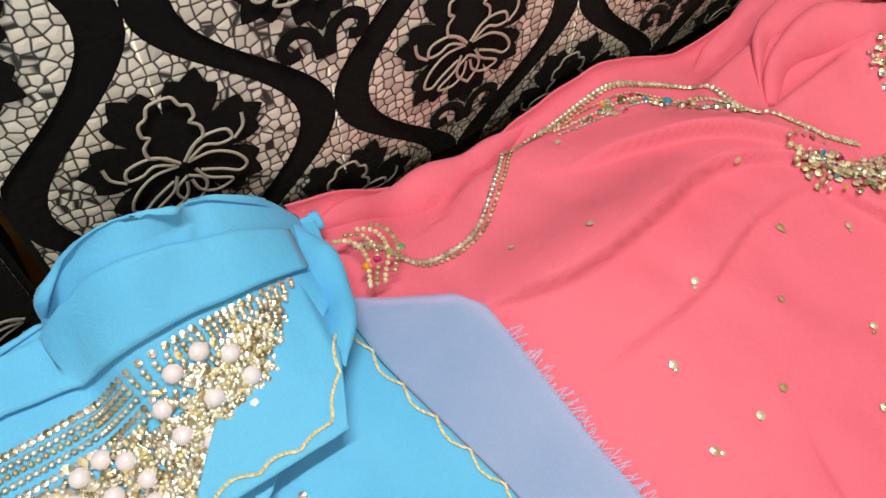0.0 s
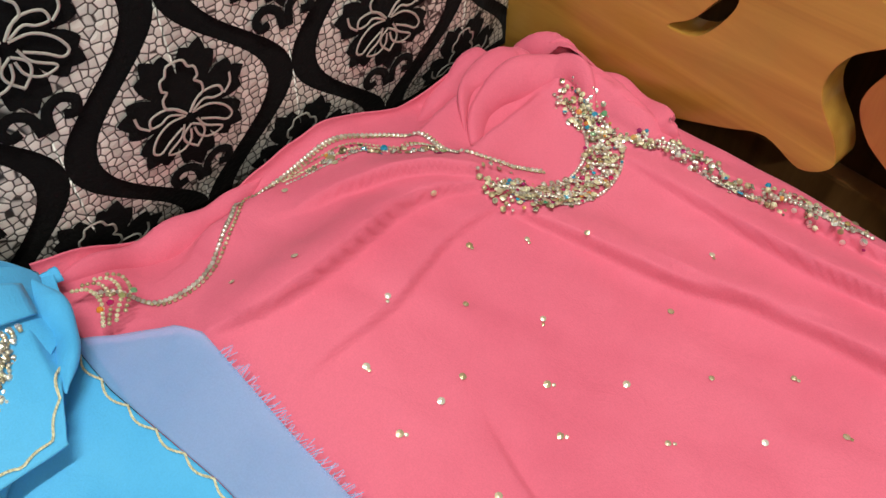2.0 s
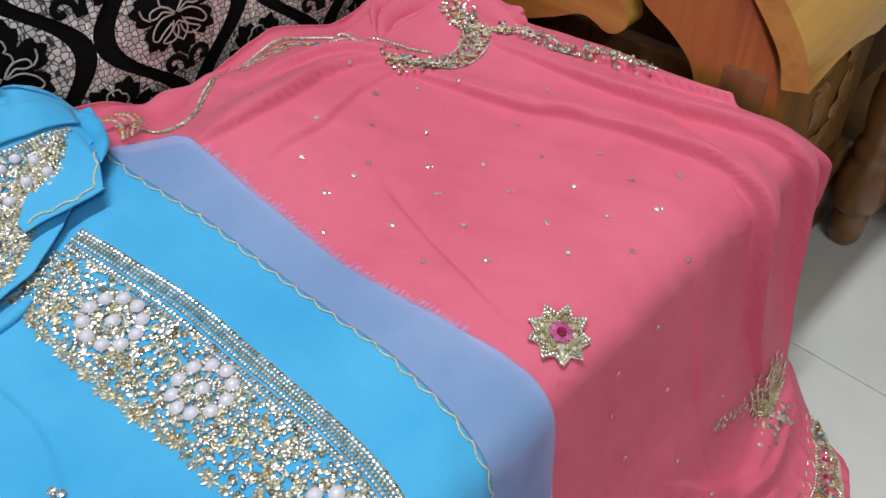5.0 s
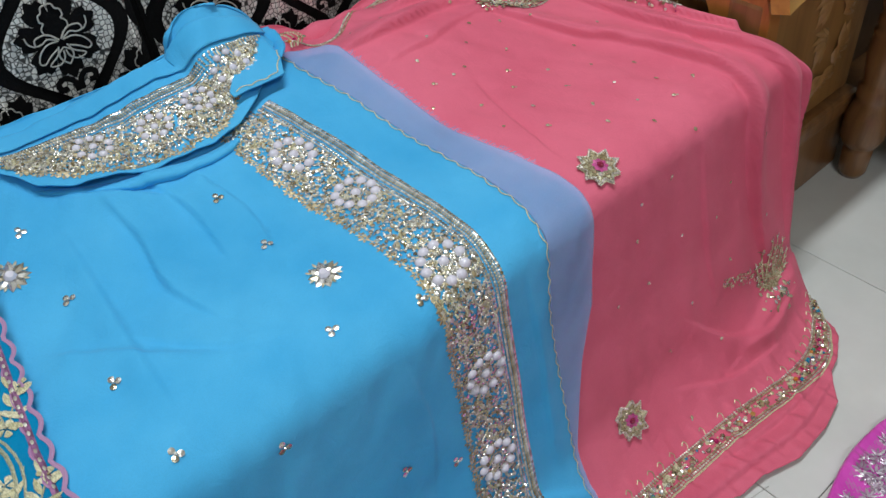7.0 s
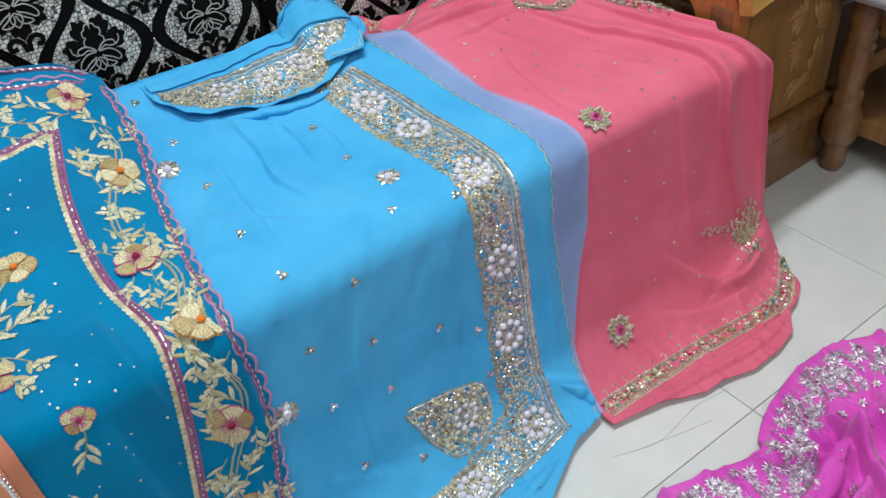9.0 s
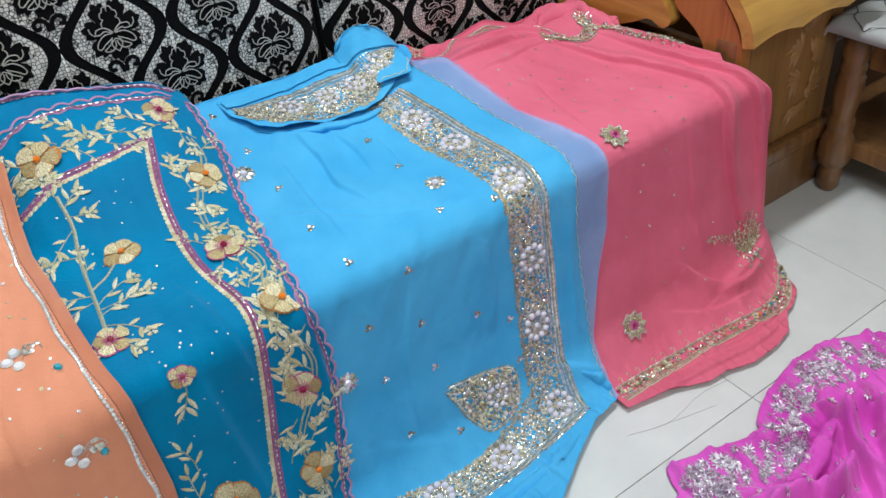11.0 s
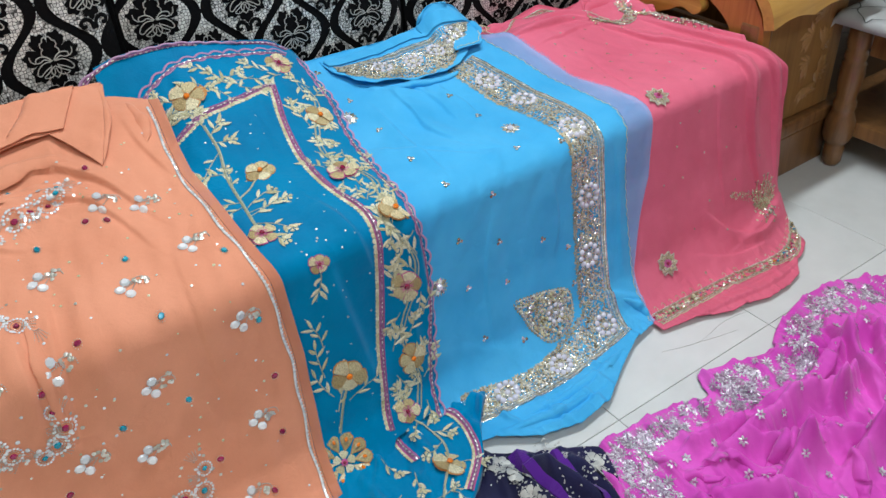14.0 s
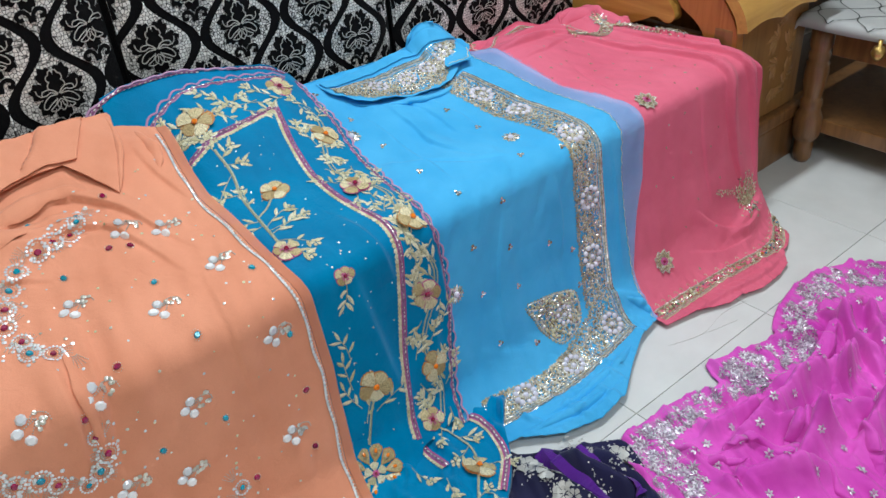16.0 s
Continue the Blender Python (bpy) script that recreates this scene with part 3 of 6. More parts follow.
def sari(name, label, drape, left, right, s0, s1, nu, nv, material):
    top = thing(name, 0, 0, 0, label, "sari", "saris spread over the sofa")
    ob = mesh_object("cloth", *drape.sheet(left, right, s0, s1, nu, nv), material, top)
    thick(ob)
    return top


# ---- room ----
floor = mesh_object("floor", [(-3, -3.2, -0.004), (3.2, -3.2, -0.004), (3.2, 1.0, -0.004), (-3, 1.0, -0.004), (-3, -3.2, -0.1), (3.2, -3.2, -0.1), (3.2, 1.0, -0.1), (-3, 1.0, -0.1)],
                    [(0, 1, 2, 3), (7, 6, 5, 4), (0, 4, 5, 1), (1, 5, 6, 2), (2, 6, 7, 3), (3, 7, 4, 0)], GROUT, smooth=False)
tagged(floor, "white glazed tile floor with grey grout joints", "floor", kind="structure")


def wall(name, x0, x1, y0, y1, z0, z1, material, label, category):
    bm = box(x0, x1, y0, y1, z0, z1, 0)
    ob = part(name, bm, material, None)
    return tagged(ob, label, category, kind="structure")


wall("wall_north", -3.1, 3.3, 0.95, 1.07, 0, 2.8, PAINT, "cream painted wall behind the sofa", "wall")
wall("wall_south", -3.1, 3.3, -3.32, -3.2, 0, 2.8, PAINT, "cream painted plain wall", "wall")
wall("wall_west", -3.12, -3.0, -3.2, 0.95, 0, 2.8, PAINT, "cream painted plain wall", "wall")
wall("wall_east", 3.2, 3.32, -3.2, 0.95, 0, 2.8, PAINT, "cream painted plain wall", "wall")
wall("ceiling", -3.12, 3.32, -3.32, 1.07, 2.8, 2.9, WHITE_PLASTIC, "plain white ceiling", "ceiling")
for lx, ly in ((0.35, 0.15), (-0.6, -1.9)):
    lamp = thing("tube_lamp", lx, ly, 2.8, "white fluorescent tube lamp on the ceiling", "lamp", "tube lamps")
    part("batten", box(-0.62, 0.62, -0.05, 0.05, -0.045, 0.0, 0.006), WHITE_PLASTIC, lamp)
    part("tube", box(-0.58, 0.58, -0.014, 0.014, -0.07, -0.047, 0.006), GLOW, lamp)

# ---- sofa ----
sofa = thing("sofa", 0, 0, 0, "long honey-varnished wooden sofa with black velvet damask cushions", "sofa")
part("seat_frame", box(-1.02, 0.855, 0.03, 0.56, 0.08, 0.30), WOOD_X, sofa)
part("seat_cushion", box(-1.02, 0.855, 0.035, 0.52, 0.302, 0.405, 0.02, 3), VELVET, sofa)
part("back_frame", box(-1.02, 1.27, 0.66, 0.70, 0.08, 1.05), WOOD_X, sofa)
# damask back cushions: recessed silver cells, flocked velvet motifs and silver outlines on black velvet
def lobed_leaf(cx, cz, r, n=7, turn=math.pi / 2):
    """Acanthus leaf: seven lobes with deep notches, each with three pointed teeth."""
    pts = []
    for k in range(168):
        a = 2 * math.pi * k / 168
        q = (n * (a - turn) / (2 * math.pi)) % 1.0
        lobe = math.sin(math.pi * q) ** 0.5
        tooth = 0.13 * (1 - abs(2 * ((q * 3) % 1.0) - 1)) * (1.0 if 0.3 < q < 0.7 else 0.75)
        rr = r * (0.58 + 0.34 * lobe + tooth)
        pts.append((cx + rr * math.cos(a), cz + rr * math.sin(a) * 1.08))
    return pts


def ribbon2d(line, w):
    d = np.gradient(line, axis=0)
    n = np.stack([-d[:, 1], d[:, 0]], 1) / np.maximum(np.linalg.norm(d, axis=1, keepdims=True), 1e-9)
    return line + n * w / 2, line - n * w / 2


FLOWER_LINES = [  # half of the outlined blossom, mirrored for the other half
    [(0.0, 0.035), (0.005, 0.034), (0.007, 0.029), (0.0105, 0.027), (0.011, 0.021), (0.0085, 0.019), (0.012, 0.015), (0.0115, 0.009), (0.006, 0.006), (0.001, 0.0)],
    [(0.002, 0.001), (0.010, 0.0085), (0.021, 0.008), (0.023, 0.002), (0.017, 0.0015), (0.011, 0.004), (0.003, 0.0)],
    [(0.002, -0.001), (0.013, -0.001), (0.022, -0.007), (0.026, -0.015), (0.022, -0.018), (0.015, -0.013), (0.006, -0.008)],
    [(0.004, -0.006), (0.008, -0.014), (0.018, -0.021), (0.010, -0.0235), (0.003, -0.019), (0.001, -0.011)],
    [(0.0, -0.008), (0.006, -0.013), (0.006, -0.019), (0.0, -0.026)],
    [(0.024, 0.001), (0.029, 0.006), (0.030, 0.013)],
]
CURL = [(0.002, -0.066), (0.004, -0.052), (0.012, -0.046), (0.019, -0.051), (0.017, -0.059), (0.011, -0.058)]


def back_cushion(x0, x1, phase_x, phase_z, tilt, top):
    cushion = thing("back_cushion", (x0 + x1) / 2, 0.56, 0.40, "black velvet back cushion with silver ogee damask pattern", "cushion", "back cushions of the sofa")
    ox, oy, oz = cushion.location

    def face(x, z, lift):
        u, v = (x - x0) / (x1 - x0), (z - 0.40) / (top - 0.40)
        bulge = 0.020 * max(0.0, (1 - (2 * u - 1) ** 8)) * max(0.0, 1 - (2 * v - 1) ** 6)
        soft = 0.002 * math.sin(9 * x + 5 * z + x0 * 7) + 0.0015 * math.sin(23 * x - 13 * z)
        return (x - ox, 0.540 + 0.02 * v - bulge + soft - lift - oy, z - oz)

    nu, nv = 40, 36
    verts = [face(x0 + (x1 - x0) * i / nu, 0.40 + (top - 0.40) * j / nv, 0) for j in range(nv + 1) for i in range(nu + 1)]
    faces = [(j * (nu + 1) + i, j * (nu + 1) + i + 1, (j + 1) * (nu + 1) + i + 1, (j + 1) * (nu + 1) + i) for j in range(nv) for i in range(nu)]
    body = mesh_object("cover", verts, faces, VELVET, cushion)
    part("stuffing", box(x0 + 0.006 - ox, x1 - 0.006 - ox, 0.552 - oy, 0.655 - oy, 0.0, top - 0.41, 0.02, 3), VELVET, cushion)

    def inside(pts):
        return all(x0 + 0.004 < p[0] < x1 - 0.004 and 0.41 < p[1] < top - 0.01 for p in pts)

    def clip(p):
        return (min(max(p[0], x0 + 0.004), x1 - 0.004), min(max(p[1], 0.41), top - 0.012))

    def patch(store, pts, lift, centre):
        pts = [clip(p) for p in pts]
        centre = clip(centre)
        base, rings, n = len(store[0]), 4, len(pts)
        for k in range(1, rings + 1):
            f = k / rings
            store[0].extend(face(centre[0] + (p[0] - centre[0]) * f, centre[1] + (p[1] - centre[1]) * f, lift) for p in pts)
        store[0].append(face(*centre, lift))
        for i in range(n):
            j = (i + 1) % n
            store[1].append((base + rings * n, base + i, base + j))
            for k in range(rings - 1):
                store[1].append((base + k * n + i, base + (k + 1) * n + i, base + (k + 1) * n + j, base + k * n + j))

    P, H = 0.174, 0.190
    for row in range(-2, 8):
        for col in range(-8, 9):
            cx = phase_x + P * (col + 0.5 * (row % 2))
            cz = phase_z + row * H / 2 + tilt * (cx - phase_x)
            if not (x0 - 0.05 < cx < x1 + 0.05 and 0.34 < cz < top - 0.02):
                continue
            cells, motifs, lines = ([], []), ([], []), ([], [])
            qs = np.linspace(-1, 1, 29)
            half_w = 0.066 * (0.5 + 0.5 * np.cos(np.pi * qs)) ** 0.93
            zz = qs * 0.092
            ring = [(cx + w, cz + q) for w, q in zip(half_w, zz)] + [(cx - w, cz + q) for w, q in zip(half_w[::-1], zz[::-1])]
            patch(cells, ring, 0.0012, (cx, cz))
            cell = mesh_object("damask_cell", *cells, CELLS, cushion)
            mz = cz + 0.008
            if not x0 - 0.03 < cx < x1 + 0.03:
                continue
            patch(motifs, lobed_leaf(cx, mz, 0.0470), 0.0024, (cx, mz))
            for sign in (-1, 1):
                for pts in FLOWER_LINES + [CURL]:
                    line = smooth_line([(cx + sign * 1.2 * a, mz - 0.003 + (1.2 * b if pts is not CURL else b)) for a, b in pts], 30)
                    if not inside(line):
                        continue
                    store, w, lift = (motifs, 0.007, 0.0024) if pts is CURL else (lines, 0.0019, 0.0034)
                    L, R = ribbon2d(line, w)
                    base = len(store[0])
                    for l, c, r in zip(L, line, R):
                        store[0].extend((face(*l, lift), face(*c, lift + 0.0008), face(*r, lift)))
                    for k in range(len(line) - 1):
                        a = base + 3 * k
                        store[1].extend(((a, a + 1, a + 4, a + 3), (a + 1, a + 2, a + 5, a + 4)))
            mesh_object("velvet_leaf", *motifs, VELVET, cell)
            if lines[0]:
                mesh_object("blossom_outline", *lines, SILVER_LINE, cell)
    return cushion


back_cushion(0.276, 0.872, 0.535, 0.514, -0.03, 0.98)
back_cushion(-0.326, 0.268, -0.004, 0.551, 0.0, 0.98)
back_cushion(-0.94, -0.334, -0.454, 0.622, 0.03, 0.98)

# the arm: fretted side boards, a sloping slab on top and a carved front
arm = part("arm_side_board", board(smooth_line([(0.54, 0.36), (0.42, 0.40), (0.31, 0.445), (0.27, 0.462), (0.235, 0.452), (0.214, 0.468), (0.220, 0.490), (0.238, 0.512), (0.243, 0.532), (0.234, 0.556), (0.209, 0.582),
                                                 (0.24, 0.602), (0.277, 0.590), (0.283, 0.612), (0.33, 0.64), (0.42, 0.68), (0.54, 0.70)], 90, True),
                                    (0.868, 0, 0), (0, 1, 0), (0, 0, 1), 0.028, 0.005,
                                    [smooth_line([(0.372, 0.508), (0.352, 0.524), (0.336, 0.548), (0.322, 0.556), (0.326, 0.538), (0.345, 0.512)], 24, True)]), WOOD, sofa)
part("arm_scroll", board(smooth_line([(0.218, 0.525), (0.208, 0.556), (0.186, 0.580), (0.150, 0.586), (0.118, 0.566), (0.092, 0.538), (0.070, 0.510), (0.052, 0.480), (0.044, 0.44), (0.05, 0.36), (0.11, 0.36),
                                      (0.128, 0.42), (0.140, 0.452), (0.166, 0.476), (0.202, 0.498)], 70, True), (0.874, 0, 0), (0, 1, 0), (0, 0, 1), 0.026, 0.004), WOOD_RED, sofa, "red-brown rounded scroll board")


def arm_slab():
    line = smooth_line([(0.040, 0.468), (0.050, 0.500), (0.078, 0.536), (0.118, 0.576), (0.17, 0.610), (0.25, 0.640), (0.38, 0.66), (0.55, 0.665)], 40)
    d = np.gradient(line, axis=0)
    n = np.stack([-d[:, 1], d[:, 0]], 1) / np.linalg.norm(d, axis=1, keepdims=True)
    verts, faces = [], []
    cols = 48
    for i in range(cols + 1):
        x = 0.866 + 0.40 * i / cols
        drop = 0.012 * abs(math.sin(i / cols * 9.0)) if i else 0.0
        for k, (p, q) in enumerate(zip(line, n)):
            g = drop * max(0.0, 1 - k / 5)
            for t in (0.0, 0.026):
                verts.append((x, p[0] + q[0] * t * -1 * -1 - 0.0, p[1] + q[1] * t + g))
    row = 2 * len(line)
    for i in range(cols):
        for k in range(len(line) - 1):
            a, b = i * row + 2 * k, (i + 1) * row + 2 * k
            faces += [(a, a + 2, b + 2, b), (a + 1, b + 1, b + 3, a + 3)]
        a, b = i * row, (i + 1) * row
        faces += [(a, b, b + 1, a + 1), (a + row - 2, a + row - 1, b + row - 1, b + row - 2)]
    for i in (0, cols):
        for k in range(len(line) - 1):
            a = i * row + 2 * k
            faces.append((a, a + 1, a + 3, a + 2))
    ob = mesh_object("arm_slab", verts, faces, WOOD_X, sofa, smooth=False)
    bm = bmesh.new()
    bm.from_mesh(ob.data)
    bmesh.ops.recalc_face_normals(bm, faces=bm.faces[:])
    bm.to_mesh(ob.data)
    bm.free()
    return ob


arm_slab()
part("arm_front_panel", box(0.90, 1.262, 0.088, 0.11, 0.165, 0.47, 0.003), WOOD_PANEL, sofa)
part("arm_post", box(0.872, 0.925, 0.055, 0.105, 0.0, 0.47, 0.006), WOOD_DARK, sofa)
part("arm_plinth", box(0.93, 1.275, 0.076, 0.115, 0.0, 0.118, 0.004), WOOD_DARK, sofa)
part("plinth_moulding", box(0.93, 1.275, 0.068, 0.113, 0.120, 0.163, 0.012, 3), WOOD_DARK, sofa)
part("arm_end_board", box(1.255, 1.275, 0.118, 0.66, 0.0, 0.60, 0.003), WOOD_DARK, sofa)
part("arm_inner_board", box(0.905, 0.925, 0.12, 0.66, 0.0, 0.43, 0.003), WOOD_DARK, sofa)
part("far_arm_board", box(-1.06, -1.025, 0.03, 0.66, 0.0, 0.66, 0.006), WOOD, sofa)
for lx in (-0.98, 0.82):
    part("leg", box(lx - 0.03, lx + 0.03, 0.05, 0.11, 0.0, 0.08, 0.004), WOOD_DARK, sofa)
    part("leg", box(lx - 0.03, lx + 0.03, 0.5, 0.56, 0.0, 0.08, 0.004), WOOD_DARK, sofa)


def carving(cx, cz, turn, rng):
    """A shallow carved spray of curled leaves in relief on the arm's front."""
    bm = bmesh.new()
    root = bm.verts.new((cx, 0.084, cz))
    for k in range(7):
        a = turn + (k - 3) * 0.42
        ln, w = 0.044 + rng.uniform(-0.012, 0.008), 0.0075
        spine = [(0, 0), (0.3, 1), (0.65, 0.85), (1, 0)]
        at = lambda t, f: (cx + math.cos(a + 0.5 * t) * t * ln - math.sin(a + 0.5 * t) * f * w, cz + math.sin(a + 0.5 * t) * t * ln + math.cos(a + 0.5 * t) * f * w)
        left = [root] + [bm.verts.new((at(t, f)[0], 0.0868, at(t, f)[1])) for t, f in spine[1:]]
        right = [bm.verts.new((at(t, -f)[0], 0.0868, at(t, -f)[1])) for t, f in spine[1:3]]
        mid = [bm.verts.new((at(t, 0)[0], 0.081, at(t, 0)[1])) for t in (0.3, 0.65)]
        for face in ((left[0], left[1], mid[0]), (left[1], left[2], mid[1], mid[0]), (left[2], left[3], mid[1]), (left[0], mid[0], right[0]), (mid[0], mid[1], right[1], right[0]), (mid[1], left[3], right[1])):
            bm.faces.new(face)
    bmesh.ops.recalc_face_normals(bm, faces=bm.faces[:])
    return bm


carve_rng = random.Random(3)
for cx, cz, turn in ((1.16, 0.415, 1.9), (1.13, 0.37, 2.6), (1.175, 0.345, 0.2), (1.14, 0.30, 2.9), (1.18, 0.275, -0.5), (1.15, 0.235, -1.7)):
    part("carved_spray", carving(cx, cz, turn, carve_rng), WOOD_CARVED, sofa, "carved leaf spray in lighter brown varnished wood", True)

# ---- coffee table with a cloth ----
coffee_table = thing("coffee_table", 1.5, -0.3, 0, "brown wooden coffee table with turned legs and low shelf", "table")
LEG = [(0.022, 0.0), (0.030, 0.012), (0.032, 0.055), (0.027, 0.062), (0.038, 0.070), (0.046, 0.085), (0.046, 0.130), (0.036, 0.150), (0.032, 0.158), (0.036, 0.164), (0.036, 0.182), (0.030, 0.188), (0.030, 0.195),
       (0.036, 0.23), (0.038, 0.26), (0.035, 0.278), (0.037, 0.284), (0.030, 0.290), (0.034, 0.300), (0.034, 0.312), (0.029, 0.318), (0.036, 0.335), (0.036, 0.39)]
for lx, ly in ((-0.242, 0.335), (0.30, 0.335), (-0.242, -0.335), (0.30, -0.335)):
    part("leg", lathe([(0.8 * r, z) for r, z in LEG], lx, ly, 18), WOOD_DARK, coffee_table, smooth=True)
part("shelf", box(-0.225, 0.30, -0.33, 0.45, 0.085, 0.125, 0.004), WOOD_DARK, coffee_table)
part("apron", box(-0.250, -0.225, -0.30, 0.30, 0.315, 0.388, 0.003), WOOD_DARK, coffee_table)
part("apron", box(-0.21, 0.28, 0.315, 0.34, 0.315, 0.388, 0.003), WOOD_DARK, coffee_table)
part("tabletop", box(-0.28, 0.34, -0.38, 0.38, 0.390, 0.412, 0.004), WOOD_DARK, coffee_table)


def table_cover():
    cover = thing("table_cover", 1.5, -0.3, 0.4125, "white table cover with grey vine print and gold pull", "tablecloth")
    verts, faces = [], []
    n = 46

    def fold(u, v):
        x, y = -0.308 + 0.718 * u, -0.46 + 0.92 * v
        z = 0.004
        over = max(0.0, -0.285 - x)
        z -= over * 1.15
        x2 = max(x, -0.288 - 0.25 * over)
        overy = max(0.0, y - 0.385)
        z -= overy * 1.1
        y2 = min(y, 0.389 + 0.2 * overy)
        z += 0.003 * math.sin(14 * y) * min(1.0, over / 0.02) - 0.004 * abs(math.sin(9 * y)) * min(1.0, over / 0.03)
        return x2, y2, z
    for j in range(n + 1):
        for i in range(n + 1):
            verts.append(fold(i / n, j / n))
    faces = [(j * (n + 1) + i, j * (n + 1) + i + 1, (j + 1) * (n + 1) + i + 1, (j + 1) * (n + 1) + i) for j in range(n) for i in range(n)]
    thick(mesh_object("cover", verts, faces, LINEN, cover), 0.0016)
    vv, ff = [], []
    for k in range(16):
        for mirror in (0, 1):
            line = [(0.02 + 0.9 * t, (k / 9.0 - 0.5) + 0.055 * math.sin(6.28 * 3 * t + math.pi * mirror)) for t in np.linspace(0, 0.62, 50)]
            line = [p for p in line if 0.01 < p[1] < 0.99]
            base = len(vv)
            for u, v in line:
                for w in (-0.002, 0.002):
                    p = fold(u, v + w)
                    vv.append((p[0] - 0.001, p[1], p[2] + 0.0008))
            for i in range(len(line) - 1):
                a = base + 2 * i
                if abs(line[i + 1][1] - line[i][1]) < 0.05:
                    ff.append((a, a + 1, a + 3, a + 2))
    mesh_object("vine_print", vv, ff, VINE, cover, label="dark grey trellis of printed vines")
    part("pull", lathe([(0.004, -0.055), (0.014, -0.045), (0.017, -0.035), (0.012, -0.022), (0.005, -0.018), (0.005, -0.004)], -0.325, 0.155, 14), BRASS, cover, "gold tassel bead", True)


table_cover()

# dark backdrop shaped as a low cabinet, added for the shade behind the table
cabinet = thing("low_cabinet", 1.75, 0.4, 0, "dark cabinet-shaped backdrop added for the shade behind the coffee table", "cabinet")
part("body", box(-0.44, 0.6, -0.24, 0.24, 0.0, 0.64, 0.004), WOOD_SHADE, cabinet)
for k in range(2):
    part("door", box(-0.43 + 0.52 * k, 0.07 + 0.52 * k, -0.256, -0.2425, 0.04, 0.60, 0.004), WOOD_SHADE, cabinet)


# ---- embroidery ----
def disc(n, dome):
    v = [(math.cos(2 * math.pi * k / n), math.sin(2 * math.pi * k / n), 0) for k in range(n)] + [(0, 0, dome)]
    return np.array(v), [(k, (k + 1) % n, n) for k in range(n)]


def ball(n=7, rings=3):
    v, f = [], []
    for r in range(rings):
        a = (r + 0.15) / rings * math.pi / 2
        v += [(math.cos(a) * math.cos(2 * math.pi * k / n), math.cos(a) * math.sin(2 * math.pi * k / n), math.sin(a)) for k in range(n)]
    v.append((0, 0, 1))
    for r in range(rings - 1):
        f += [(r * n + k, r * n + (k + 1) % n, (r + 1) * n + (k + 1) % n, (r + 1) * n + k) for k in range(n)]
    f += [((rings - 1) * n + k, (rings - 1) * n + (k + 1) % n, rings * n) for k in range(n)]
    return np.array(v), f


def gem_shape(n=8):
    v = [(math.cos(2 * math.pi * k / n), math.sin(2 * math.pi * k / n), 0) for k in range(n)]
    v += [(0.62 * math.cos(2 * math.pi * (k + 0.5) / n), 0.62 * math.sin(2 * math.pi * (k + 0.5) / n), 0.55) for k in range(n)]
    f = [(k, (k + 1) % n, n + k) for k in range(n)] + [((k + 1) % n, n + (k + 1) % n, n + k) for k in range(n)] + [tuple(range(n, 2 * n))]
    return np.array(v), f


LEAF = (np.array([(0, 0, 0), (0.3, 0.5, 0), (0.65, 0.42, 0), (1, 0, 0), (0.65, -0.42, 0), (0.3, -0.5, 0), (0.32, 0, 0.16), (0.66, 0, 0.14)]),
        [(0, 6, 1), (1, 6, 7, 2), (2, 7, 3), (0, 5, 6), (5, 4, 7, 6), (4, 3, 7)])
PETAL_RIM = [(0.10 * math.cos(2 * a) + (0.90 + 0.05 * (k % 2)) * math.cos(a), 0.98 * math.sin(a), 0.03 * (k % 2)) for k, a in enumerate(np.linspace(-0.66, 0.66, 11))]
PETAL = (np.array([(0, 0, 0), *PETAL_RIM, *[(0.55 * x, 0.62 * y, 0.07 + 0.03 * (k % 2)) for k, (x, y, z) in enumerate(PETAL_RIM)]]),
         [(k, k + 1, k + 12, k + 11) for k in range(1, 11)] + [(0, k, k + 1) for k in range(12, 22)] + [(0, 1, 12), (0, 22, 11)])
BLADE = (np.array([(0, 0, 0), (0.22, 0.34, 0), (0.5, 0.52, 0), (0.78, 0.50, 0), (1, 0.30, 0), (0.75, 0.04, 0), (0.45, -0.16, 0), (0.2, -0.16, 0), (0.25, 0.10, 0.14), (0.5, 0.20, 0.16), (0.76, 0.28, 0.12)]),
         [(0, 8, 1), (1, 8, 9, 2), (2, 9, 10, 3), (3, 10, 4), (0, 7, 8), (7, 6, 9, 8), (6, 5, 10, 9), (5, 4, 10)])
SHAPES = {"petal": PETAL, "blade": BLADE, "sequin": disc(8, 0.22), "bead": ball(6, 2), "pearl": ball(9, 3), "gem": gem_shape(), "leaf": LEAF}


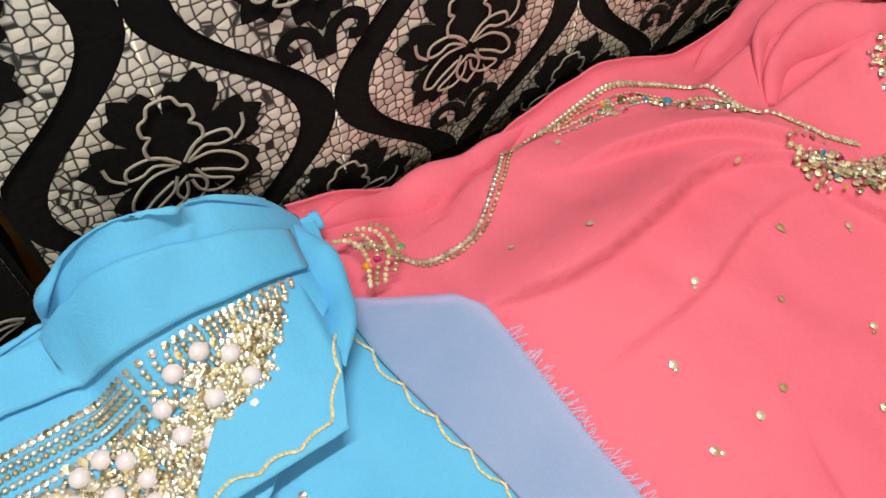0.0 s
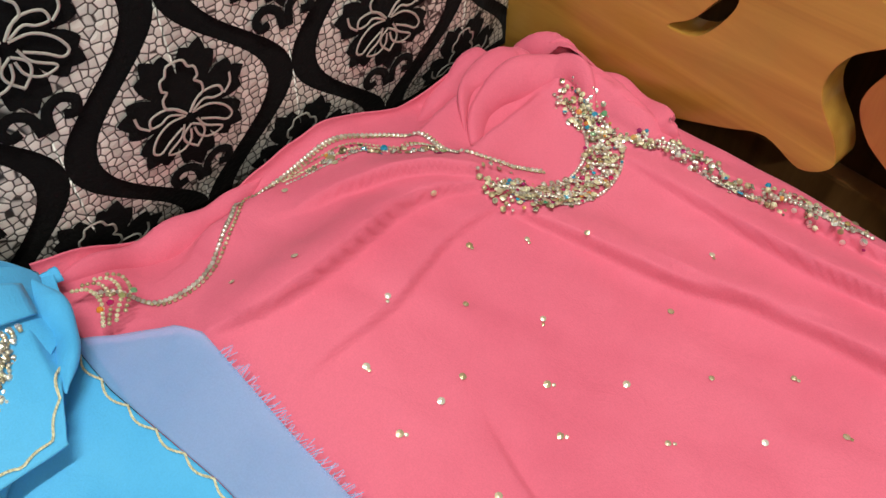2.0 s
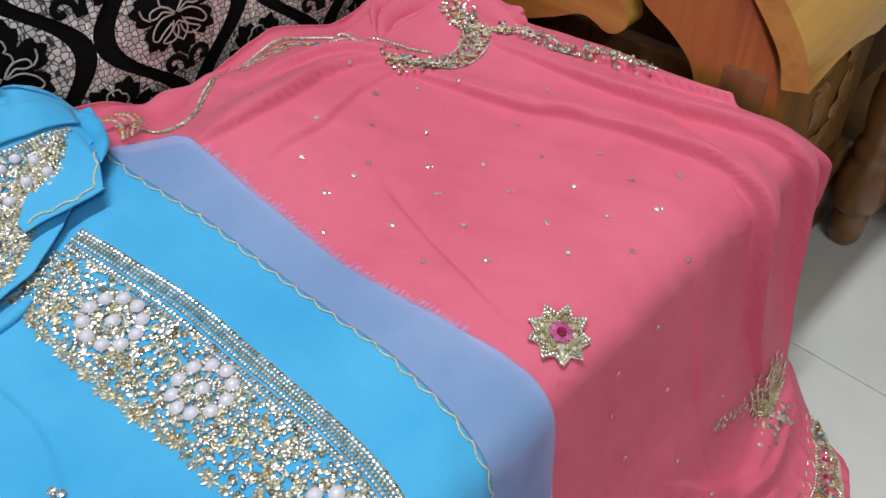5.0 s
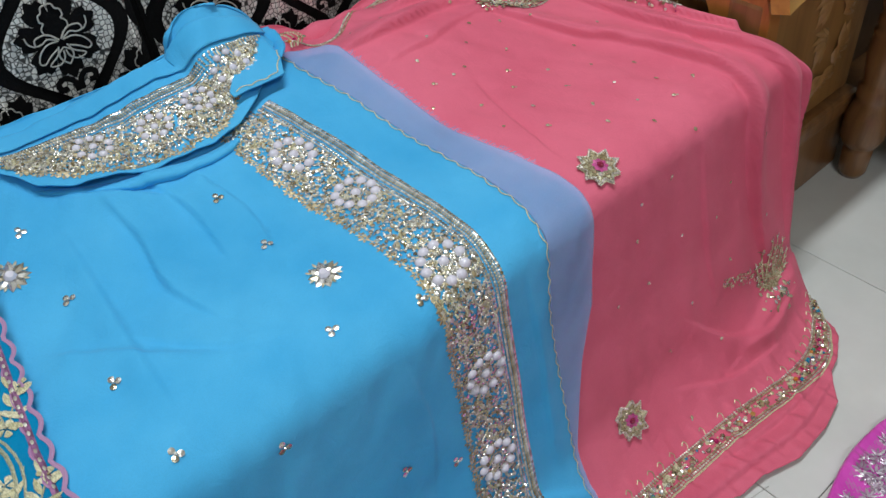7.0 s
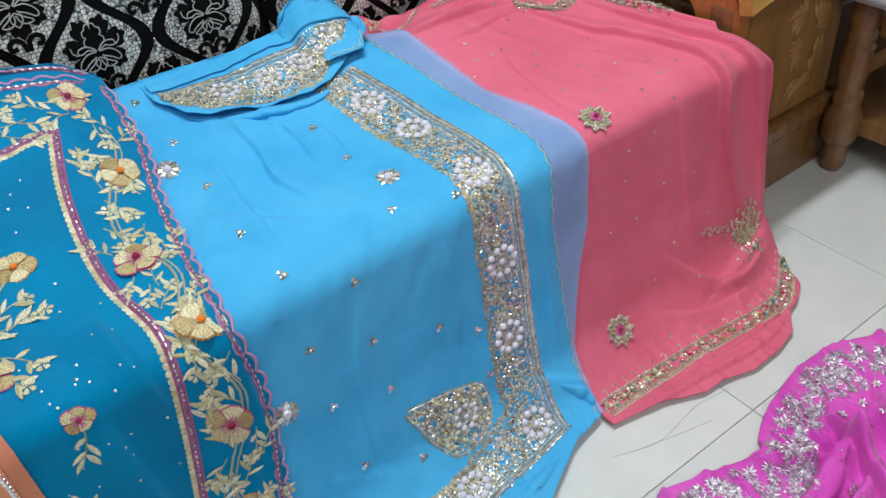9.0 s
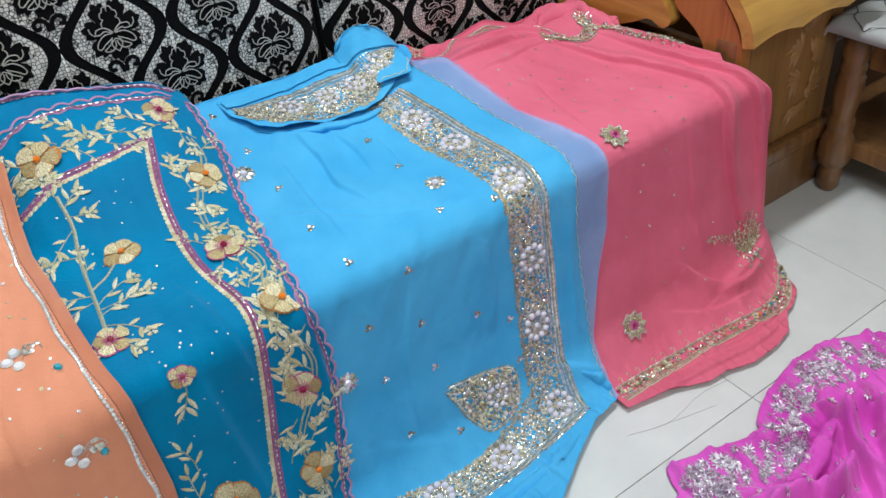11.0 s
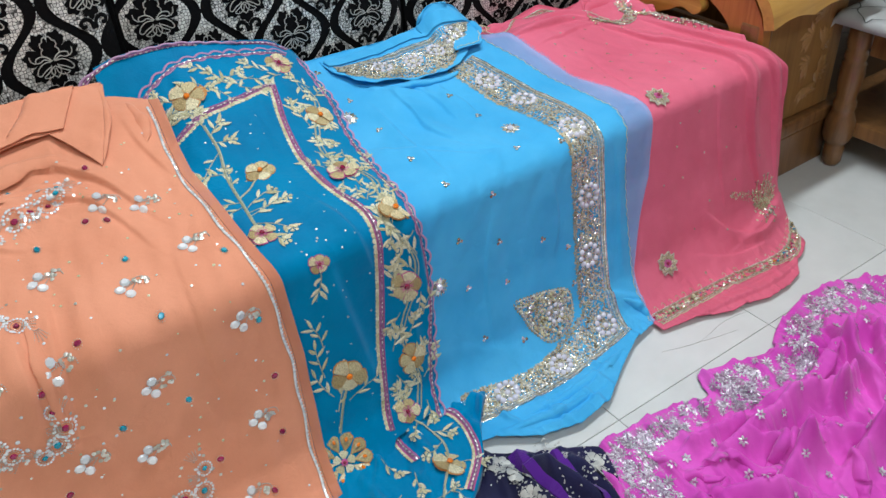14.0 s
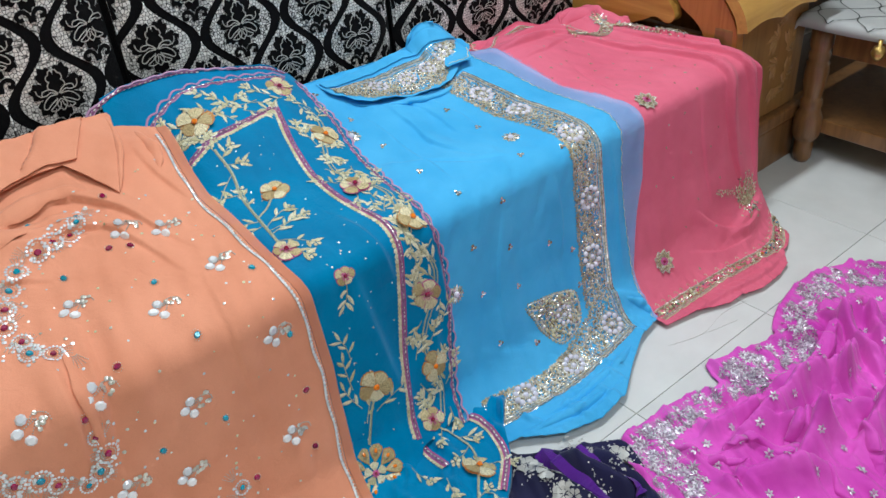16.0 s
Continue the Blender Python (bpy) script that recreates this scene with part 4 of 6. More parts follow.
class Work:
    """Needlework on one surface: shapes, bead rows and threads, gathered by material and built as meshes that lie on the cloth."""

    def __init__(self, surface, parent):
        self.surface, self.parent, self.items, self.threads = surface, parent, {}, {}

    def put(self, material, shape, x, s, size, turn=0.0, wide=None, lift=0.0009, high=None):
        self.items.setdefault(material, []).append((shape, x, s, turn, size, wide or size, lift, high or min(size, wide or size)))

    def row(self, material, shape, line, step, size, wide=None, lift=0.0009, turn=0.0):
        line = np.asarray(line)
        d = np.r_[0, np.cumsum(np.hypot(*np.diff(line, axis=0).T))]
        for q in np.arange(step / 2, d[-1], step):
            x, s = np.interp(q, d, line[:, 0]), np.interp(q, d, line[:, 1])
            x2, s2 = np.interp(q + 0.002, d, line[:, 0]), np.interp(q + 0.002, d, line[:, 1])
            self.put(material, shape, x, s, size, math.atan2(s2 - s, x2 - x) + turn, wide, lift)

    def thread(self, material, line, wide, lift=0.0008):
        self.threads.setdefault(material, []).append((np.asarray(line), wide, lift))

    def flower(self, petal, centre, x, s, r, n=8, turn=0.0, shape="leaf", wide=0.42, eye=0.3, lift=0.001):
        for k in range(n):
            a = turn + 2 * math.pi * k / n
            self.put(petal, shape, x + 0.12 * r * math.cos(a), s + 0.12 * r * math.sin(a), r * 0.9, a, r * wide, lift)
        if centre:
            self.put(centre, "gem", x, s, r * eye, turn, None, lift + 0.0012)

    def build(self, names, top=None):
        made = {}
        for material in sorted(set(self.items) | set(self.threads), key=lambda m: (m is not top, m.name)):
            verts, faces = [], []
            count = 0
            items = self.items.get(material, [])
            if items:
                x, s = np.array([i[1] for i in items]), np.array([i[2] for i in items])
                p, a, b, n = tangents(self.surface, x, s)
                for k, (shape, _, _, turn, lu, lv, lift, high) in enumerate(items):
                    tv, tf = SHAPES[shape]
                    c, d = math.cos(turn), math.sin(turn)
                    q = tv * (lu, lv, high)
                    w = p[k] + np.outer(q[:, 0] * c - q[:, 1] * d, a[k]) + np.outer(q[:, 0] * d + q[:, 1] * c, b[k]) + np.outer(q[:, 2] + lift, n[k])
                    verts.append(w)
                    faces += [tuple(i + count for i in f) for f in tf]
                    count += len(w)
            for line, wide, lift in self.threads.get(material, []):
                p, a, b, n = tangents(self.surface, line[:, 0], line[:, 1])
                d = np.gradient(p, axis=0)
                side = np.cross(n, d)
                side = side / np.maximum(np.linalg.norm(side, axis=1, keepdims=True), 1e-9)
                w = np.stack([p + side * wide / 2 + n * lift, p + n * (lift + wide * 0.3), p - side * wide / 2 + n * lift], 1).reshape(-1, 3)
                verts.append(w)
                for i in range(len(line) - 1):
                    k = count + 3 * i
                    faces += [(k, k + 1, k + 4, k + 3), (k + 1, k + 2, k + 5, k + 4)]
                count += len(w)
            name, label = names.get(material, ("stitching", ""))
            owner = made.get(top, self.parent) if top and material is not top else self.parent
            made[material] = mesh_object(name, np.concatenate(verts), faces, material, owner, False, label)
            if material is not top and len(items) > (2 if top else 6):
                tagged(made[material], kind="stuff")
        return made


NAMES = {GOLD: ("gold_embroidery", "antique gold thread work"), PALE_GOLD: ("zari_work", "pale gold zari thread leaves"), SILVER: ("silver_beadwork", "rows of silver beads"), DOT: ("sequin_scatter", "small pale sequins"), WINE: ("stone", "wine red stone"), SEQUIN: ("sequin_work", "gold and silver sequins"),
         PEARL: ("opal_work", "white opal beads"), CRYSTAL: ("crystal_work", "clear crystal stones"), GEM: ("stone_work", "small coloured stones"), RUBY: ("stone_setting", "wine red and turquoise stones"),
         PLUM: ("ribbon", "plum ribbon edging"), MAUVE: ("scalloped_edge", "mauve scalloped edging"), FLOWER: ("petal_work", "antique gold petals"), PETAL_PINK: ("petal_outline", "magenta thread outline"), AMBER: ("amber_stone", "amber stone"), RUST: ("petal_edge", "rust orange thread outline"),
         SILVER_LINE: ("silver_thread", "grey silver thread"), VINE_THREAD: ("stem", "grey-gold embroidered stems")}


def scallop(line, step, deep, side=1):
    """A scalloped version of a line."""
    line = np.asarray(line)
    d = np.r_[0, np.cumsum(np.hypot(*np.diff(line, axis=0).T))]
    q = np.linspace(0, d[-1], max(8, int(d[-1] / step * 7)))
    p = np.stack([np.interp(q, d, line[:, 0]), np.interp(q, d, line[:, 1])], 1)
    g = np.gradient(p, axis=0)
    n = np.stack([-g[:, 1], g[:, 0]], 1) / np.linalg.norm(g, axis=1, keepdims=True)
    return p + n * (side * deep * np.abs(np.sin(np.pi * q / step)))[:, None]


def spray(w, mat_leaf, x, s, turn, length, rng, blossom=True):
    """A sprig: a curved stem with paired leaves and a small blossom at its tip."""
    bend = rng.uniform(-0.7, 0.7)
    pts, a = [(x, s)], turn
    for k in range(8):
        a += bend / 8
        pts.append((pts[-1][0] + math.cos(a) * length / 8, pts[-1][1] + math.sin(a) * length / 8))
    w.thread(VINE_THREAD, smooth_line(pts, 14), 0.0018)
    for k, side in ((2, 1), (4, -1), (6, 1), (7, -1)):
        w.put(mat_leaf, "blade", *pts[k], rng.uniform(0.017, 0.027), turn + bend * k / 8 + side * rng.uniform(0.35, 0.8), side * rng.uniform(0.008, 0.0115), 0.0009, 0.006)
    if blossom:
        w.flower(mat_leaf, None, *pts[-1], 0.0092, 5, a, "petal", 0.62)
        w.put(GOLD, "bead", *pts[-1], 0.0014, 0, None, 0.003)
    else:
        w.put(mat_leaf, "blade", *pts[-1], 0.022, a, 0.009, 0.0009, 0.006)


def fold_roll(owner, surface, pts, wide, high, material, lean=0.45):
    """A soft roll of cloth that lies along a line, leaning over to one side and dying out at both ends."""
    line = smooth_line(pts, 48)
    p, a, b, n = tangents(surface, line[:, 0], line[:, 1])
    d = np.gradient(p, axis=0)
    side = np.cross(n, d)
    side = side / np.maximum(np.linalg.norm(side, axis=1, keepdims=True), 1e-9)
    t = np.linspace(0, 1, 48)
    fade = np.clip(np.sin(np.pi * (0.015 + 0.97 * t)), 0, 1) ** 0.95 * (1 + 0.15 * np.sin(17 * t))
    ring = np.linspace(-0.12, 1.12, 15) * math.pi
    verts = [p[k] + side[k] * wide * fade[k] * (math.cos(q) + lean * math.sin(q)) + n[k] * (high * fade[k] * math.sin(q) - 0.001) for k in range(48) for q in ring]
    faces = [(k * 15 + j, k * 15 + j + 1, (k + 1) * 15 + j + 1, (k + 1) * 15 + j) for k in range(47) for j in range(14)]
    return mesh_object("fold", verts, faces, material, owner)


# ---- pink sari ----
pink = sari("sari", "coral pink chiffon sari with beaded border over the seat", PINK_D, PINK_L, PINK_R, -0.02, PINK_S, 230, 420, PINK)
for pts, wide, high, lean in (([(0.705, 0.085), (0.745, 0.055), (0.79, 0.055), (0.815, 0.085), (0.80, 0.125)], 0.014, 0.011, 0.6), ([(0.705, 0.018), (0.75, 0.008), (0.80, 0.010), (0.838, 0.04), (0.842, 0.13)], 0.016, 0.013, 0.6),
                              ([(0.715, 0.065), (0.75, 0.035), (0.795, 0.032), (0.825, 0.06), (0.822, 0.11)], 0.009, 0.012, 0.7), ([(0.40, 0.012), (0.46, 0.004), (0.52, 0.002), (0.57, -0.006)], 0.012, 0.012, 0.5),
                              ([(0.835, 0.03), (0.848, 0.08), (0.842, 0.14), (0.832, 0.19)], 0.009, 0.020, -0.5)):
    fold_roll(pink, PINK_D, pts, wide, high, PINK, lean)
w = Work(PINK_D, pink)
rng = random.Random(5)
PINK_DOTS = [(0.529, 0.10), (0.57, 0.029), (0.492, 0.082), (0.521, 0.179), (0.562, 0.15), (0.603, 0.182), (0.566, 0.219), (0.639, 0.221), (0.606, 0.256), (0.646, 0.289), (0.587, 0.285), (0.713, 0.273),
             (0.768, 0.265), (0.709, 0.195), (0.676, 0.169), (0.639, 0.148), (0.645, 0.102), (0.689, 0.323), (0.729, 0.358), (0.632, 0.332), (0.676, 0.371), (0.573, 0.332), (0.531, 0.287), (0.51, 0.223),
             (0.481, 0.255), (0.544, 0.223), (0.624, 0.381), (0.665, 0.415), (0.698, 0.442), (0.716, 0.402), (0.75, 0.431), (0.554, 0.374), (0.516, 0.34), (0.607, 0.418), (0.645, 0.455), (0.682, 0.498)]
FRONT_DOTS = [(0.575, 0.547), (0.631, 0.539), (0.751, 0.613), (0.794, 0.556), (0.651, 0.639), (0.719, 0.65), (0.826, 0.708), (0.527, 0.673), (0.586, 0.676), (0.663, 0.758), (0.613, 0.806), (0.568, 0.597), (0.75, 0.74), (0.70, 0.84), (0.60, 0.90)]
for x, s in PINK_DOTS + FRONT_DOTS:
    w.put(DOT, "sequin", x, s, rng.uniform(0.0021, 0.0027), rng.uniform(0, 6), None, 0.0012)
    if rng.random() < 0.6:
        w.put(DOT, "sequin", x + rng.uniform(-0.003, 0.003), s + 0.003, 0.0013, 0, None, 0.0012)
for line in ([(0.420, 0.03), (0.434, 0.036), (0.448, 0.055), (0.481, 0.057), (0.505, 0.045), (0.521, 0.034), (0.547, 0.016), (0.579, 0.011), (0.632, 0.010), (0.668, 0.026), (0.684, 0.045), (0.686, 0.082), (0.706, 0.106), (0.736, 0.129)],):
    w.row(SILVER, "bead", smooth_line(line, 120), 0.0034, 0.0021)
    w.row(GOLD, "bead", smooth_line(np.array(line) + (0.002, 0.0035), 120), 0.0036, 0.0015)
for k in range(3):
    w.row((GOLD, PALE_GOLD, SILVER)[k], "bead", smooth_line([(0.574, 0.016 + 0.004 * k), (0.605, 0.018 + 0.006 * k), (0.641, 0.024 + 0.006 * k), (0.664, 0.044 + 0.003 * k), (0.679, 0.061), (0.688, 0.089)], 60), 0.003, 0.0014, 0.001)
for k in range(60):
    t = rng.random()
    x, s = np.interp(t, [0, 0.5, 1], [0.585, 0.64, 0.682]), np.interp(t, [0, 0.5, 1], [0.020, 0.026, 0.07])
    w.put(rng.choice([GEM, SEQUIN, GOLD, SEQUIN]), rng.choice(["sequin", "gem", "leaf"]), x + rng.uniform(-0.004, 0.004), s + rng.uniform(-0.002, 0.012), rng.uniform(0.002, 0.0038), rng.uniform(0, 6))
crescent = smooth_line([(0.690, 0.118), (0.702, 0.142), (0.720, 0.154), (0.750, 0.160), (0.778, 0.153), (0.797, 0.137), (0.803, 0.115), (0.80, 0.095)], 80)
strip = smooth_line([(0.812, 0.150), (0.822, 0.172), (0.830, 0.205), (0.826, 0.232), (0.832, 0.258), (0.842, 0.285), (0.850, 0.33)], 80)
for k in range(4):
    w.row(GOLD if k % 2 else PALE_GOLD, "bead", smooth_line([(0.408 + 0.007 * k, 0.028), (0.418 + 0.006 * k, 0.034), (0.420 + 0.005 * k, 0.048), (0.412 + 0.005 * k, 0.062)], 24), 0.003, 0.0016, None, 0.012)
    w.put(GEM, "gem", 0.418 + 0.006 * k, 0.05, 0.0025, 0, None, 0.013)
for line, half, fill in ((crescent, 0.013, 9), (strip, 0.006, 3)):
    n = len(line)
    for k in range(n * fill):
        p = line[rng.randrange(n)]
        q = (p[0] + rng.uniform(-half, half), p[1] + rng.uniform(-half, half))
        w.put(rng.choice([SEQUIN, SEQUIN, GOLD, GOLD, SILVER, GEM, PALE_GOLD]), rng.choice(["sequin", "bead", "leaf", "sequin"]), *q, rng.uniform(0.0013, 0.0028), rng.uniform(0, 6), None, rng.uniform(0.0008, 0.005))
    for off in (-half, half):
        w.row(SILVER, "bead", line + (off * 0.5, off), 0.0034, 0.0019)
    for k in range(4, n - 4, 8):
        w.row(SILVER, "bead", [line[k] + (-half * 0.6, -half * 0.6), line[k] + (half * 0.6, half * 0.7)], 0.003, 0.0019, None, 0.003)
hem = smooth_line([(0.412, 0.942), (0.482, 0.944), (0.551, 0.947), (0.666, 0.956), (0.768, 0.969), (0.83, 0.962), (0.871, 0.938), (0.900, 0.905)], 160)
for off, m in ((-0.017, SILVER), (0.013, SILVER), (-0.013, GOLD), (0.009, GOLD)):
    w.row(m, "bead", hem + (0, off), 0.004, 0.002)
w.thread(PALE_GOLD, hem + (0, 0.017), 0.003)
for k in range(520):
    p = hem[rng.randrange(len(hem))]
    w.put(rng.choice([SEQUIN, SEQUIN, GOLD, GEM, PALE_GOLD]), rng.choice(["sequin", "leaf", "bead"]), p[0] + rng.uniform(-0.003, 0.003), p[1] + rng.uniform(-0.011, 0.007), rng.uniform(0.002, 0.004), rng.uniform(0, 6))
for k in range(6, 158, 7):
    p = hem[k]
    w.thread(GOLD, smooth_line([(p[0], p[1] - 0.018), (p[0] + 0.004, p[1] - 0.026), (p[0] + 0.001, p[1] - 0.032), (p[0] - 0.004, p[1] - 0.028)], 8), 0.0016)
w.build(NAMES)
for x, s, r in ((0.535, 0.468, 0.026), (0.511, 0.845, 0.026)):
    m = Work(PINK_D, pink)
    m.flower(PALE_GOLD, None, x, s, r, 9, 0.2, "leaf", 0.66)
    star = [(x + q * math.cos(0.2 + k * math.pi / 9), s + q * math.sin(0.2 + k * math.pi / 9)) for k in range(19) for q in ((r * 1.02 if k % 2 == 0 else r * 0.66),)]
    m.row(SILVER, "bead", star, 0.0030, 0.0017, None, 0.0042)
    m.row(GOLD, "bead", [(x + (a - x) * 0.8, s + (b - s) * 0.8) for a, b in star], 0.0028, 0.0014, None, 0.0045)
    for k in range(9):
        a = 0.2 + k * 2 * math.pi / 9
        m.put(SEQUIN, "sequin", x + 0.80 * r * math.cos(a), s + 0.80 * r * math.sin(a), 0.0022, 0, None, 0.005)
        m.put(DOT, "gem", x + 0.46 * r * math.cos(a), s + 0.46 * r * math.sin(a), 0.0030, 0, None, 0.005)
    m.flower(PETAL_PINK, WINE, x, s, r * 0.36, 8, 0.6, "petal", 0.5, 0.45, 0.0055)
    m.build({**NAMES, PALE_GOLD: ("star_flower", "gold star flower with red stone")}, PALE_GOLD)
m = Work(PINK_D, pink)
for k in range(13):
    a = -2.75 + 2.35 * k / 12
    ln = 0.058 if k % 2 else 0.046
    branch = smooth_line([(0.843, 0.842), (0.843 + 0.5 * ln * math.cos(a), 0.842 + 0.6 * ln * math.sin(a)), (0.843 + 0.75 * ln * math.cos(a + 0.2), 0.842 + 1.35 * ln * math.sin(a + 0.1))], 14)
    m.row(GOLD, "bead", branch, 0.0028, 0.0014, None, 0.002)
    for q in range(4, 14, 3):
        for side in (-1, 1):
            m.put(rng.choice([GOLD, PALE_GOLD, SEQUIN]), "leaf", *branch[q], rng.uniform(0.007, 0.010), a + side * 0.7, 0.003, 0.002)
    m.put(SEQUIN, "sequin", *branch[-1], 0.0026, 0, None, 0.002)
for k in range(90):
    t = rng.random()
    m.put(rng.choice([GOLD, SEQUIN, PALE_GOLD]), "leaf", 0.835 - 0.105 * t, 0.815 - 0.045 * t + rng.uniform(-0.013, 0.013) * (1 - 0.6 * t), rng.uniform(0.004, 0.007), rng.uniform(0, 6), 0.0028)
for k in range(70):
    m.put(rng.choice([GOLD, SEQUIN]), rng.choice(["leaf", "sequin"]), 0.843 + rng.gauss(0, 0.014), 0.845 + rng.gauss(0, 0.014), rng.uniform(0.003, 0.0055), rng.uniform(0, 6), 0.0026)
m.build({**NAMES, GOLD: ("paisley", "gold sequinned paisley motif")}, GOLD)

# ---- sky blue sari ----
blue = sari("sari", "sky blue chiffon sari with silver and opal bead border", BLUE_D, BLUE_L, BLUE_EDGE, -0.02, BLUE_S, 200, 300, BLUE)
thick(mesh_object("sheer_edge", *BLUE_D.sheet(lambda s: BLUE_EDGE(s) + 0.0005, BLUE_R, table([(0.38, 0.05), (0.42, 0.075), (0.445, 0.09), (0.47, 0.125)]), const(0.945), 24, 260), BLUE_SHEER, blue, label="sheer lavender-blue single layer edge"), 0.0006)
thick(mesh_object("folded_end", *FLAP_D.sheet(const(0.03), const(0.385), -0.012, FLAP_S, 130, 90), BLUE, blue))
thick(mesh_object("folded_strip", *FLAP_D.sheet(const(0.035), const(0.372), table([(0.03, 0.016), (0.24, 0.008), (0.38, 0.026)]), table([(0.035, 0.043), (0.24, 0.037), (0.30, 0.045), (0.372, 0.046)]), 110, 12, 0.004), BLUE, blue))
thick(mesh_object("hanging_fold", *LOBE_D.sheet(table([(-0.05, 0.345), (0.055, 0.348), (0.112, 0.292)]), table([(-0.05, 0.41), (0.06, 0.395), (0.12, 0.362)]), -0.008, const(0.122), 50, 60), BLUE, blue))
rng = random.Random(9)


def rich_band(w, inner, outer, rng, n_scroll, dense):
    """Bead band: triple bead rows on the outer side, scrolls, leaves and sequins, an uneven inner rim."""
    n = len(inner)
    at = lambda t, f: inner[min(n - 1, int(t * (n - 1)))] * (1 - f) + outer[min(n - 1, int(t * (n - 1)))] * f
    for f, m, step, size in ((0.99, SEQUIN, 0.0038, 0.0020), (0.94, SILVER, 0.0034, 0.0018), (0.90, GOLD, 0.0034, 0.0016), (0.85, SILVER, 0.0034, 0.0018), (0.79, SEQUIN, 0.0038, 0.0018), (0.74, SILVER, 0.0034, 0.0017)):
        w.row(m, "bead" if m is not SEQUIN else "sequin", inner * (1 - f) + outer * f, step, size)
    for k in range(dense):
        t, f = rng.random(), rng.uniform(0.0, 0.74) + 0.05 * math.sin(40 * rng.random())
        x, s = at(t, f)
        w.put(rng.choice([SEQUIN, SEQUIN, SEQUIN, SILVER, SILVER, GOLD]), rng.choice(["sequin", "sequin", "leaf", "bead"]), x + rng.uniform(-0.004, 0.004), s + rng.uniform(-0.004, 0.004), rng.uniform(0.0012, 0.0028), rng.uniform(0, 6), None, rng.uniform(0.0006, 0.002))
    for k in range(n_scroll):
        t, f = (k + rng.random()) / n_scroll, rng.uniform(0.08, 0.62)
        x, s = at(t, f)
        r, a0, sense = rng.uniform(0.008, 0.014), rng.uniform(0, 6), rng.choice([-1, 1])
        curl = [(x + r * (1 - q * 0.8) * math.cos(a0 + sense * 5.2 * q), s + r * (1 - q * 0.8) * math.sin(a0 + sense * 5.2 * q)) for q in np.linspace(0, 1, 16)]
        w.row(SILVER if k % 3 else PALE_GOLD, "bead", curl, 0.0028, 0.0015, None, 0.002)
        for q in (3, 7):
            w.put(GOLD, "leaf", *curl[q], 0.009, rng.uniform(0, 6), 0.004, 0.0015)
    for k in range(n_scroll):
        t = (k + 0.5) / n_scroll
        x, s = at(t, -0.05 + rng.uniform(-0.03, 0.03))
        w.flower(GOLD, None, x, s, rng.uniform(0.005, 0.008), 6, rng.uniform(0, 6))


def bead_ring(surface, owner, x, s, r, n=10):
    m = Work(surface, owner)
    opal = []
    for k in range(n):
        a = 2 * math.pi * k / n
        opal.append((x + r * math.cos(a), s + r * math.sin(a)))
        m.put(SEQUIN, "sequin", x + 0.62 * r * math.cos(a), s + 0.62 * r * math.sin(a), 0.0028, a, None, 0.002)
        m.put(GOLD, "leaf", x + 1.0 * r * math.cos(a + 0.31), s + 1.0 * r * math.sin(a + 0.31), 0.007, a + 0.31, 0.0035, 0.0015)
    opal.append((x, s))
    m.row(SILVER, "bead", [(x + 0.40 * r * math.cos(q), s + 0.40 * r * math.sin(q)) for q in np.linspace(0, 6.28, 24)], 0.0026, 0.0014, None, 0.002)
    ring = m.build({**NAMES, GOLD: ("bead_ring", "gold leaf ring set with opal beads")}, GOLD)[GOLD]
    p, a, b, nn = tangents(surface, np.array([o[0] for o in opal]), np.array([o[1] for o in opal]))
    tv, tf = SHAPES["pearl"]
    for k in range(len(opal)):
        q = tv * (r * 0.29, r * 0.27, r * 0.22)
        mesh_object("opal_bead", p[k] + np.outer(q[:, 0], a[k]) + np.outer(q[:, 1], b[k]) + np.outer(q[:, 2] + 0.002, nn[k]), tf, PEARL, ring)


for surface, pts, wide, high, lean in ((LOBE_D, [(0.375, -0.005), (0.385, 0.03), (0.388, 0.07), (0.375, 0.10)], 0.010, 0.010, 0.5), (BLUE_D, [(0.05, 0.095), (0.13, 0.145), (0.22, 0.165), (0.29, 0.155)], 0.012, 0.010, -0.6),
                                       (BLUE_D, [(0.02, 0.985), (0.12, 0.995), (0.22, 0.985), (0.30, 0.965)], 0.009, 0.010, 0.5), (BLUE_D, [(-0.02, 1.0), (0.08, 1.02), (0.16, 1.02)], 0.008, 0.008, 0.5), (BLUE_D, [(0.36, 0.86), (0.39, 0.89), (0.40, 0.93)], 0.010, 0.010, 0.5)):
    fold_roll(blue, surface, pts, wide, high, BLUE, lean)
w = Work(BLUE_D, blue)
side_in = smooth_line([(0.258, 0.15), (0.268, 0.247), (0.281, 0.34), (0.285, 0.465), (0.280, 0.53), (0.280, 0.64), (0.274, 0.75), (0.266, 0.855)], 160)
side_out = smooth_line([(0.330, 0.13), (0.358, 0.24), (0.363, 0.34), (0.364, 0.44), (0.356, 0.53), (0.355, 0.66), (0.347, 0.78), (0.340, 0.93)], 160)
foot_in = smooth_line([(0.270, 0.855), (0.173, 0.889), (0.095, 0.903), (-0.01, 0.889), (-0.06, 0.88)], 120)
foot_out = smooth_line([(0.345, 0.932), (0.214, 0.958), (0.10, 0.966), (0.0, 0.955), (-0.06, 0.945)], 120)
rich_band(w, side_in, side_out, rng, 90, 4600)
rich_band(w, foot_in, foot_out, rng, 48, 2600)
edge = np.array([(BLUE_EDGE(s), s) for s in np.linspace(0.07, 0.94, 160)])
w.thread(PALE_GOLD, scallop(edge, 0.022, 0.004), 0.0014, 0.0012)
